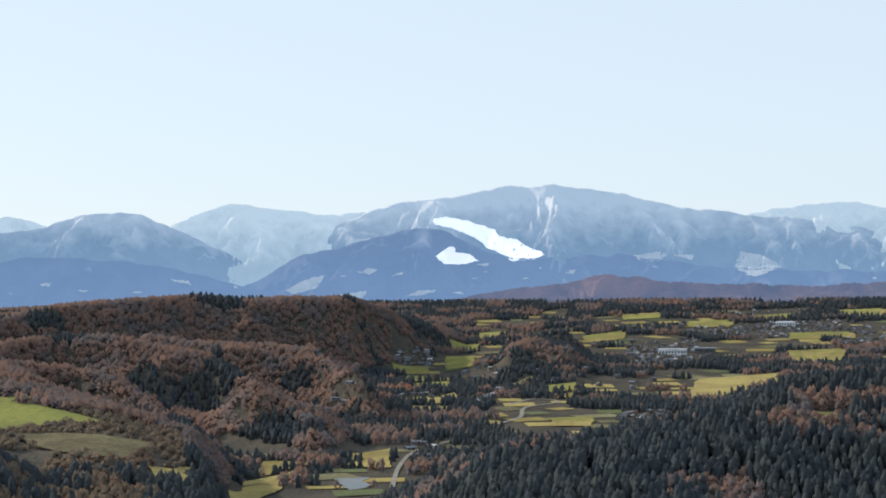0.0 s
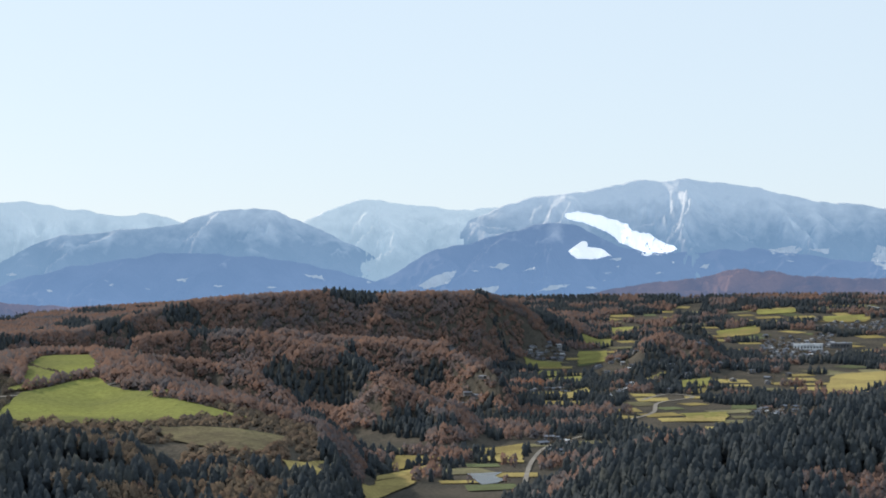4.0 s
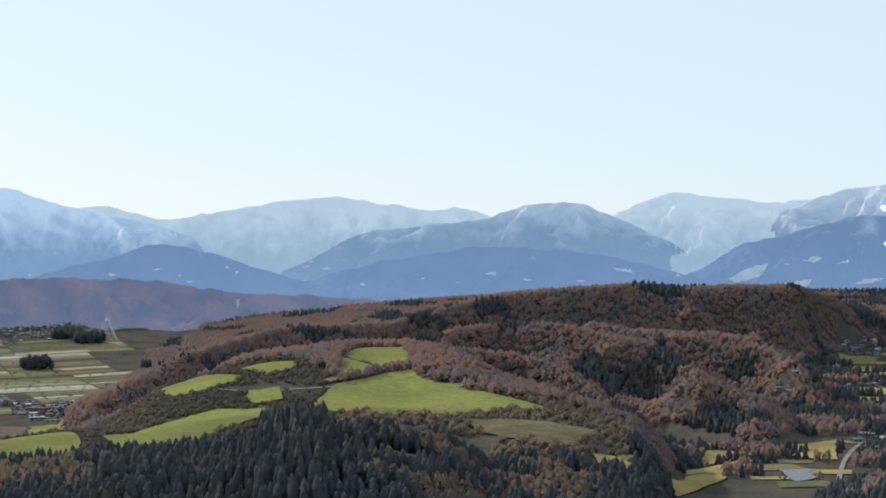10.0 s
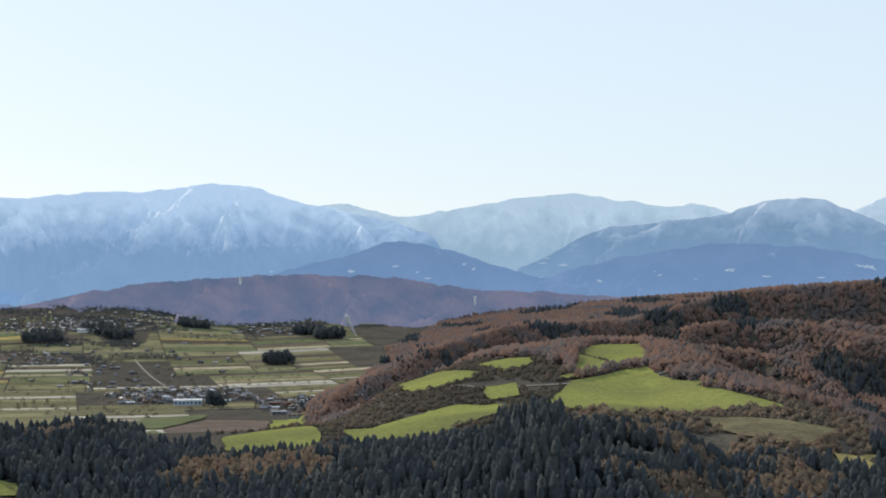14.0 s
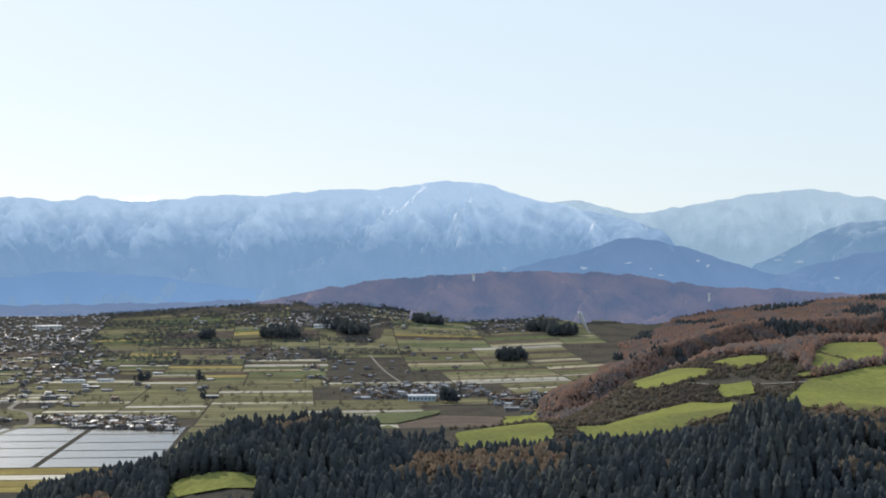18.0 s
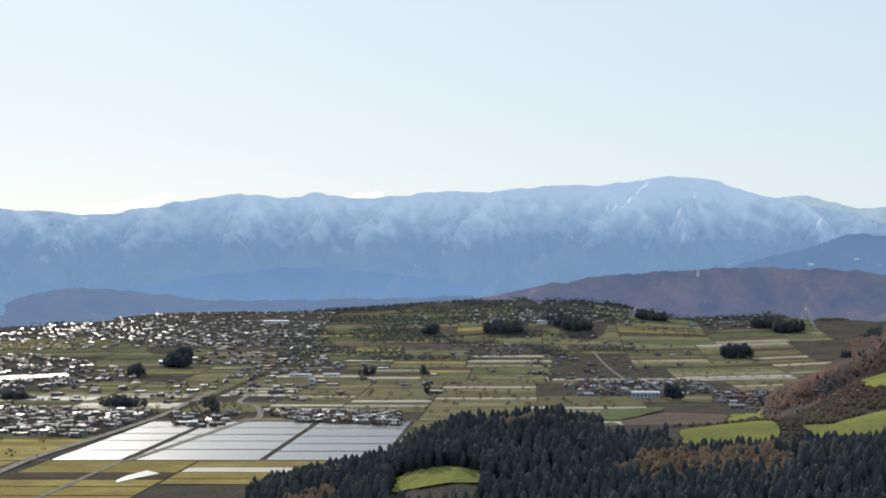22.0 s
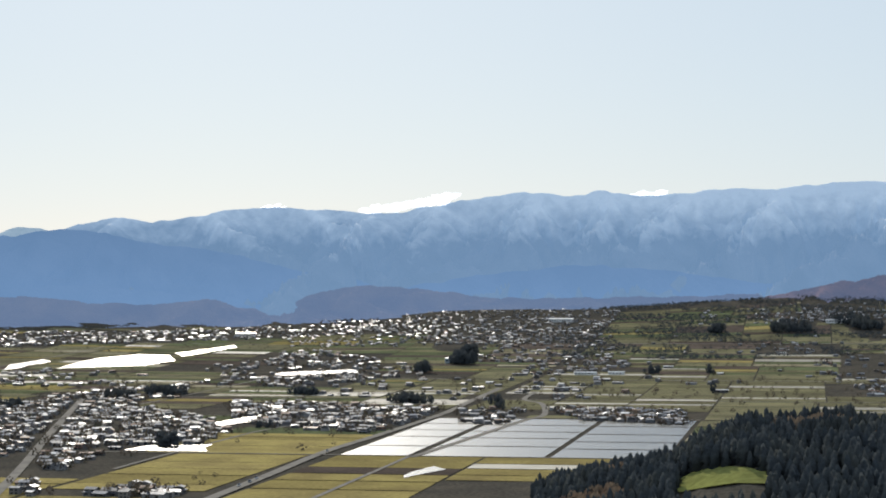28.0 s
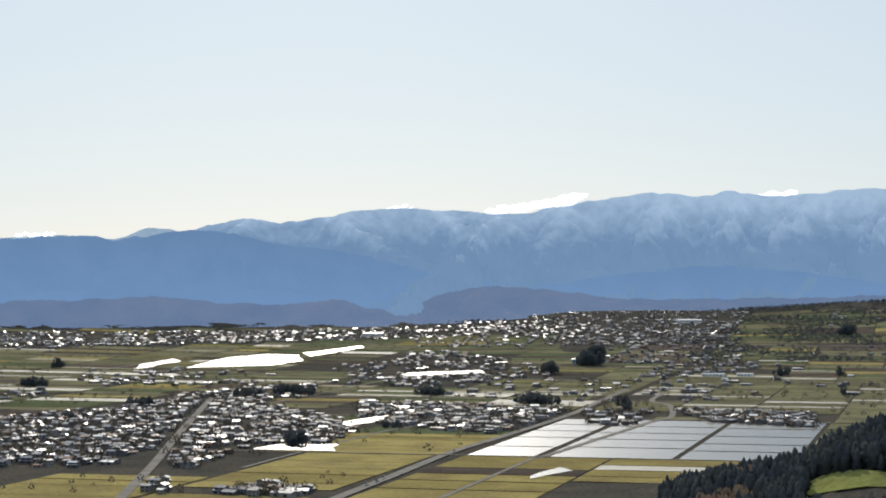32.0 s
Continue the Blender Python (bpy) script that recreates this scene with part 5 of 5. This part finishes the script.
SLOPES = []
for ob in list(scene.objects):
    if ob.name.startswith(("mountain_", "hill_brown", "hill_foot")):
        co = np.empty(len(ob.data.vertices) * 3, np.float32)
        ob.data.vertices.foreach_get("co", co)
        corner = np.empty(len(ob.data.loops), np.int32)
        ob.data.loops.foreach_get("vertex_index", corner)
        SLOPES.append((ob.name, BVHTree.FromPolygons(co.reshape(-1, 3).tolist(), corner.reshape(-1, 4).tolist())))


def on_slope(b, el, only=""):
    """The place on the mountains at a bearing and an angle above the eye's level."""
    way = Vector((-math.sin(radians(b)), math.cos(radians(b)), math.tan(radians(el)))).normalized()
    hits = [(t.ray_cast(Vector((0, 0, EYE)), way), name) for name, t in SLOPES if name.startswith(only)]
    hits = [h for h in hits if h[0][0] is not None]
    return min(hits, key=lambda h: h[0][3])[0][0] if hits else None


def snow(outline, label="bare white snowfield on the mountainside", material=None, only="mountain"):
    """A treeless run or clearing under snow, lying on the slope."""
    bm = bmesh.new()
    ragged = []
    for (b0, e0), (b1, e1) in zip(outline, outline[1:] + outline[:1]):
        n = max(1, int(math.hypot(b1 - b0, e1 - e0) / 0.06))
        for k in range(n):
            t = k / n
            b, e = b0 + (b1 - b0) * t, e0 + (e1 - e0) * t
            ragged.append((b + (float(vnoise(b * 14, e * 14, 2)) - 0.5) * 0.07, e + (float(vnoise(b * 14, e * 14, 6)) - 0.5) * 0.06))
    bm.faces.new([bm.verts.new((b, e, 0)) for b, e in ragged])
    bmesh.ops.triangulate(bm, faces=bm.faces[:])
    for _ in range(4):
        long = [e for e in bm.edges if e.calc_length() > 0.12]
        if not long:
            break
        bmesh.ops.subdivide_edges(bm, edges=long, cuts=1)
        bmesh.ops.triangulate(bm, faces=bm.faces[:])
    lost = []
    for v in bm.verts:
        p = on_slope(v.co.x, v.co.y, only)
        if p is None:
            lost.append(v)
            continue
        v.co = p + (Vector((0, 0, EYE)) - p).normalized() * 9.0
    bmesh.ops.delete(bm, geom=lost, context="VERTS")
    me = bpy.data.meshes.new("snowfield")
    bm.to_mesh(me)
    bm.free()
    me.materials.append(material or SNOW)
    return tagged(new("snowfield", me), label, "snow", kind="structure")


# greyed snow of the clearings, with blue haze painted in as emission
HAZY_SNOW = mat("hazed_snow", (0.28, 0.28, 0.28), (0.2, 0.2, 0.2), scale=0.05, glow=1.0, glow_col=(0.20, 0.29, 0.42))
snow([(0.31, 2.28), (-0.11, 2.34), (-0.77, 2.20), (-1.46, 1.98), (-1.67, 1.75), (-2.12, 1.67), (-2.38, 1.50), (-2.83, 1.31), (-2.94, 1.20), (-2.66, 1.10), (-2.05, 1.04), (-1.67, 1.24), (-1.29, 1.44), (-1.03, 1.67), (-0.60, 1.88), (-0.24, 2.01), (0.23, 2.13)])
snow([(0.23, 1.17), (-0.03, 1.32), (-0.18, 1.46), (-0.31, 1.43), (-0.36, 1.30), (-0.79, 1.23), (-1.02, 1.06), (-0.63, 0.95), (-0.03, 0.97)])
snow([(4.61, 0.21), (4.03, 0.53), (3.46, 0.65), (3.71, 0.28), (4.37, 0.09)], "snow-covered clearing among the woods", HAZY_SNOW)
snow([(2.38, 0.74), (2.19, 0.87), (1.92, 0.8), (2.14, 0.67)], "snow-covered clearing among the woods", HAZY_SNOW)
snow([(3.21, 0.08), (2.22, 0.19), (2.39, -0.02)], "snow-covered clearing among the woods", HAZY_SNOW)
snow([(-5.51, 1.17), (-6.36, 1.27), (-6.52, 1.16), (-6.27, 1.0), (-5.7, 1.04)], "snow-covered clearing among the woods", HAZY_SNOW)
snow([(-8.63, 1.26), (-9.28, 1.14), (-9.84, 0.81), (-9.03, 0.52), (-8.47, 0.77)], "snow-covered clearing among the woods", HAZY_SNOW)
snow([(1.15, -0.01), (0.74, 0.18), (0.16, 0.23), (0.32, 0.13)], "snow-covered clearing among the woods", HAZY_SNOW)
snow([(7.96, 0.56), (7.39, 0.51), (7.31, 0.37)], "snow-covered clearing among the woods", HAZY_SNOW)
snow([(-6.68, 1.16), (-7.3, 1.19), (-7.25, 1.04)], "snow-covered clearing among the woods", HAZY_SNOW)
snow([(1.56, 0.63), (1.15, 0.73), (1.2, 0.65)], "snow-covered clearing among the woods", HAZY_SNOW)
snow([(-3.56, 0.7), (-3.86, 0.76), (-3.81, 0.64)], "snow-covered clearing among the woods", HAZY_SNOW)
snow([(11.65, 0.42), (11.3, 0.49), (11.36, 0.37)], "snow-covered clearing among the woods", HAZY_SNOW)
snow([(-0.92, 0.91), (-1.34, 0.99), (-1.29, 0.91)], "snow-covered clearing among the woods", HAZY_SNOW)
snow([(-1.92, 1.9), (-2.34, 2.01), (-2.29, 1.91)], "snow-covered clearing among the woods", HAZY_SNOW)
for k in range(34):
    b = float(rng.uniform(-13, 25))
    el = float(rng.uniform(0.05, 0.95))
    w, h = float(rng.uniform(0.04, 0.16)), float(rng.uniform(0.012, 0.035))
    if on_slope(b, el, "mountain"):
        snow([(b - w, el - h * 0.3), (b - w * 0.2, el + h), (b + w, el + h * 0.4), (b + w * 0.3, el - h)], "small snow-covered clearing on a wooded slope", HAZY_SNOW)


# sunlit brightness of the clouds is given as emission
CLOUD = mat("cloud_white", (0.9, 0.9, 0.9), (0.8, 0.82, 0.85), scale=0.01, glow=1.1, glow_col=(1.0, 1.0, 1.0))


def cloud(points, seed):
    """A small white cloud lying behind the crest: many puffs (bearing, angle, radius in metres)."""
    g = np.random.default_rng(seed)
    V, F, n = [], [], 0
    for b, el, rad in points:
        for _ in range(9):
            q = rad * g.uniform(0.35, 0.8)
            c = np.array(xy(b + g.normal(0, 0.16), 4930)).tolist()
            p = ICO_V * (1 + g.uniform(-0.25, 0.25, (12, 1))) * np.array([q * 1.5, q * 0.5, q * 0.6]) + np.array([*c, EYE + 4930 * math.tan(radians(el + g.normal(0, 0.035)))])
            V.append(p)
            F.append(ICO_F + n)
            n += 12
    return tagged(new("cloud", sheet("cloud", np.concatenate(V), np.concatenate(F), CLOUD, True)), "small bright white cloud behind the mountain crest", "cloud", kind="structure")


cloud([(43.6, 2.06, 16), (43.1, 2.12, 20), (42.6, 2.2, 22), (42.1, 2.3, 24), (41.7, 2.38, 26), (41.3, 2.48, 22)], 5)
cloud([(35.6, 2.48, 20), (35.3, 2.54, 18)], 6)
cloud([(46.6, 2.16, 9), (46.3, 2.2, 8)], 7)
cloud([(57.2, 1.36, 14), (56.6, 1.36, 10)], 8)


def smoke(b, el0, el1, r):
    """A thin drift of white smoke rising from a hidden chimney."""
    g = np.random.default_rng(4)
    V, F, n = [], [], 0
    for k in range(26):
        t = k / 25
        q = 1.2 + 3.6 * t
        c = np.array([*xy(b + 0.26 * t ** 0.8 + g.normal(0, 0.012), r), EYE + r * math.tan(radians(el0 + (el1 - el0) * t))])
        V.append(ICO_V * (1 + g.uniform(-0.3, 0.3, (12, 1))) * q * np.array([1, 1, 1.3]) + c)
        F.append(ICO_F + n)
        n += 12
    return tagged(new("smoke", sheet("smoke", np.concatenate(V), np.concatenate(F), PUFF, True)), "thin white smoke drifting up from the wood", "smoke")


PUFF = mat("smoke_white", (0.55, 0.56, 0.58), (0.45, 0.46, 0.5), scale=0.1)
smoke(22.36, -1.40, -0.86, 3790)


def hall(b, r, length, depth, height, turn, label, wall=None, roof=None):
    """A large low building: body, shallow roof, a row of windows."""
    x, y = xy(b, r)
    ob = tagged(new("large_building"), label, "building")
    a, d = length / 2, depth / 2
    part("wall", solid("wall", box(-a, a, -d, d, -2, height), wall or WHITE), ob)
    part("roof", solid("roof", gable(-a, a, -d, d, height, 0.12, 0.5), roof or METAL), ob, "low sheet-metal roof")
    for k in range(int(length // 5)):
        wx = -a + 3 + k * 5
        part("window", solid("window", box(wx - 1.2, wx + 1.2, -d - 0.08, -d + 0.02, height * 0.35, height * 0.7), GLASS), ob)
    ob.matrix_basis = Matrix.Translation((x, y, float(ground_at(x, y)))) @ Matrix.Rotation(radians(turn), 4, "Z")
    return ob


PALE_BLUE = mat("pale_blue_cladding", (0.42, 0.50, 0.58), (0.36, 0.43, 0.5), scale=0.2, rough=0.5)
hall(27.25, 2536, 36, 22, 7, 27, "pale blue factory hall beside the cedars", PALE_BLUE)
hall(-6.66, 3229, 46, 18, 9, -6, "white school building among the cedars")
hall(-7.6, 3260, 34, 16, 8, -10, "grey-roofed school hall among the cedars", WALL, TILE)
hall(-9.9, 3766, 36, 20, 8, -10, "white works building in the upper valley")
hall(10.57, 2359, 16, 8, 4, 10, "white-roofed barn in the autumn wood", WHITE, WHITE)
hall(41.0, 3280, 44, 20, 8, 36, "long pale hall beside the grove", PALE_BLUE)
hall(33.4, 2620, 20, 10, 4, 32, "farm shed with a shining roof", WALL, METAL)
hall(37.3, 3010, 34, 12, 4, 31, "long greenhouse with a shining roof", WHITE, WHITE)
hall(36.4, 3015, 24, 12, 4, 31, "white greenhouse with a shining roof", WHITE, WHITE)
hall(30.1, 3862, 40, 18, 6, 30, "white factory building at the edge of the town")
hall(29.6, 3884, 30, 18, 6, 30, "white warehouse at the edge of the town")
hall(47.2, 3960, 40, 20, 6, 45, "white shopping hall in the distant town")
hall(38.0, 4020, 50, 20, 6, 35, "white industrial hall in the distant town")
hall(24.6, 2480, 30, 10, 5, 20, "dark brown farm barn in the hamlet", RUST, RUST)
hall(23.9, 2460, 26, 10, 5, 26, "brown-roofed farm barn in the hamlet", WALL, RUST)

hall(24.71, 2568, 34, 9, 5, 24, "long brown-roofed farm barn at the foot of the hill", WALL, RUST)
hall(23.76, 2448, 30, 9, 5, 26, "grey-roofed farm barn at the foot of the hill", WALL, TILE)
hall(24.63, 2320, 16, 9, 4, 26, "pale-roofed farm house beside the barns", WALL, METAL)
hall(23.52, 2600, 14, 8, 4, 32, "white-roofed shed in the hamlet", WALL, WHITE)
hall(22.83, 2740, 12, 8, 5, 25, "white farm house below the wood", WHITE, WHITE)
hall(22.32, 2004, 13, 8, 4, 29, "pale shed beside the dark trees", WALL, METAL)
hall(23.92, 2088, 34, 7, 3, 22, "long low shed with a weathered roof", WALL, RUST)

def tower(b, el0, el1, width, label):
    """A slender white tower on a far hillside."""
    p = on_slope(b, el0)
    if p is None:
        return
    r = math.hypot(p.x, p.y)
    h = r * (math.tan(radians(el1)) - math.tan(radians(el0)))
    ob = tagged(new("tower"), label, "tower")
    part("shaft", solid("shaft", box(-width / 2, width / 2, -width / 2, width / 2, -4, h * 0.85), WHITE), ob)
    part("cap", solid("cap", box(-width * 0.7, width * 0.7, -width * 0.7, width * 0.7, h * 0.85, h), WHITE), ob)
    ob.matrix_basis = Matrix.Translation(p)


tower(18.88, -0.5, -0.27, 4, "slender white tower in the far valley")
tower(25.72, 0.16, 0.33, 5, "white mast building on the brown hill")


def car(b, r, turn, paint, label):
    """A parked car: body, cabin, four wheels."""
    x, y = xy(b, r)
    ob = tagged(new("car"), label, "car", group="cars on the main road")
    part("body", solid("body", box(-2.2, 2.2, -0.9, 0.9, 0.35, 0.95), paint), ob)
    part("cabin", solid("cabin", merge([gable(-1.3, 1.2, -0.8, 0.8, 1.45, 0.05, 0.0), box(-1.3, 1.2, -0.8, 0.8, 0.95, 1.45)]), GLASS), ob)
    for wx in (-1.4, 1.4):
        for wy in (-0.9, 0.9):
            rim = [(wx + 0.34 * math.cos(a), wy + s, 0.34 + 0.34 * math.sin(a)) for s in (-0.1, 0.1) for a in np.arange(10) * math.pi / 5]
            part("wheel", solid("wheel", (rim, [tuple(range(10)), tuple(range(19, 9, -1))] + [(i, (i + 1) % 10, (i + 1) % 10 + 10, i + 10) for i in range(10)]), PLOUGH), ob)
    ob.matrix_basis = Matrix.Translation((x, y, float(ground_at(x, y)) + 0.95)) @ Matrix.Rotation(radians(turn), 4, "Z")


car(44.85, 1725, 121, WHITE, "white car on the main road")
car(46.9, 1490, 121, WHITE, "white van on the main road")
car(47.1, 1465, 121, PALE_BLUE, "blue-grey car on the main road")
car(47.4, 1440, 121, WHITE, "white car stopped on the main road")


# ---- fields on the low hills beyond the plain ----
# haze over these fields is painted as a faint blue-grey emission
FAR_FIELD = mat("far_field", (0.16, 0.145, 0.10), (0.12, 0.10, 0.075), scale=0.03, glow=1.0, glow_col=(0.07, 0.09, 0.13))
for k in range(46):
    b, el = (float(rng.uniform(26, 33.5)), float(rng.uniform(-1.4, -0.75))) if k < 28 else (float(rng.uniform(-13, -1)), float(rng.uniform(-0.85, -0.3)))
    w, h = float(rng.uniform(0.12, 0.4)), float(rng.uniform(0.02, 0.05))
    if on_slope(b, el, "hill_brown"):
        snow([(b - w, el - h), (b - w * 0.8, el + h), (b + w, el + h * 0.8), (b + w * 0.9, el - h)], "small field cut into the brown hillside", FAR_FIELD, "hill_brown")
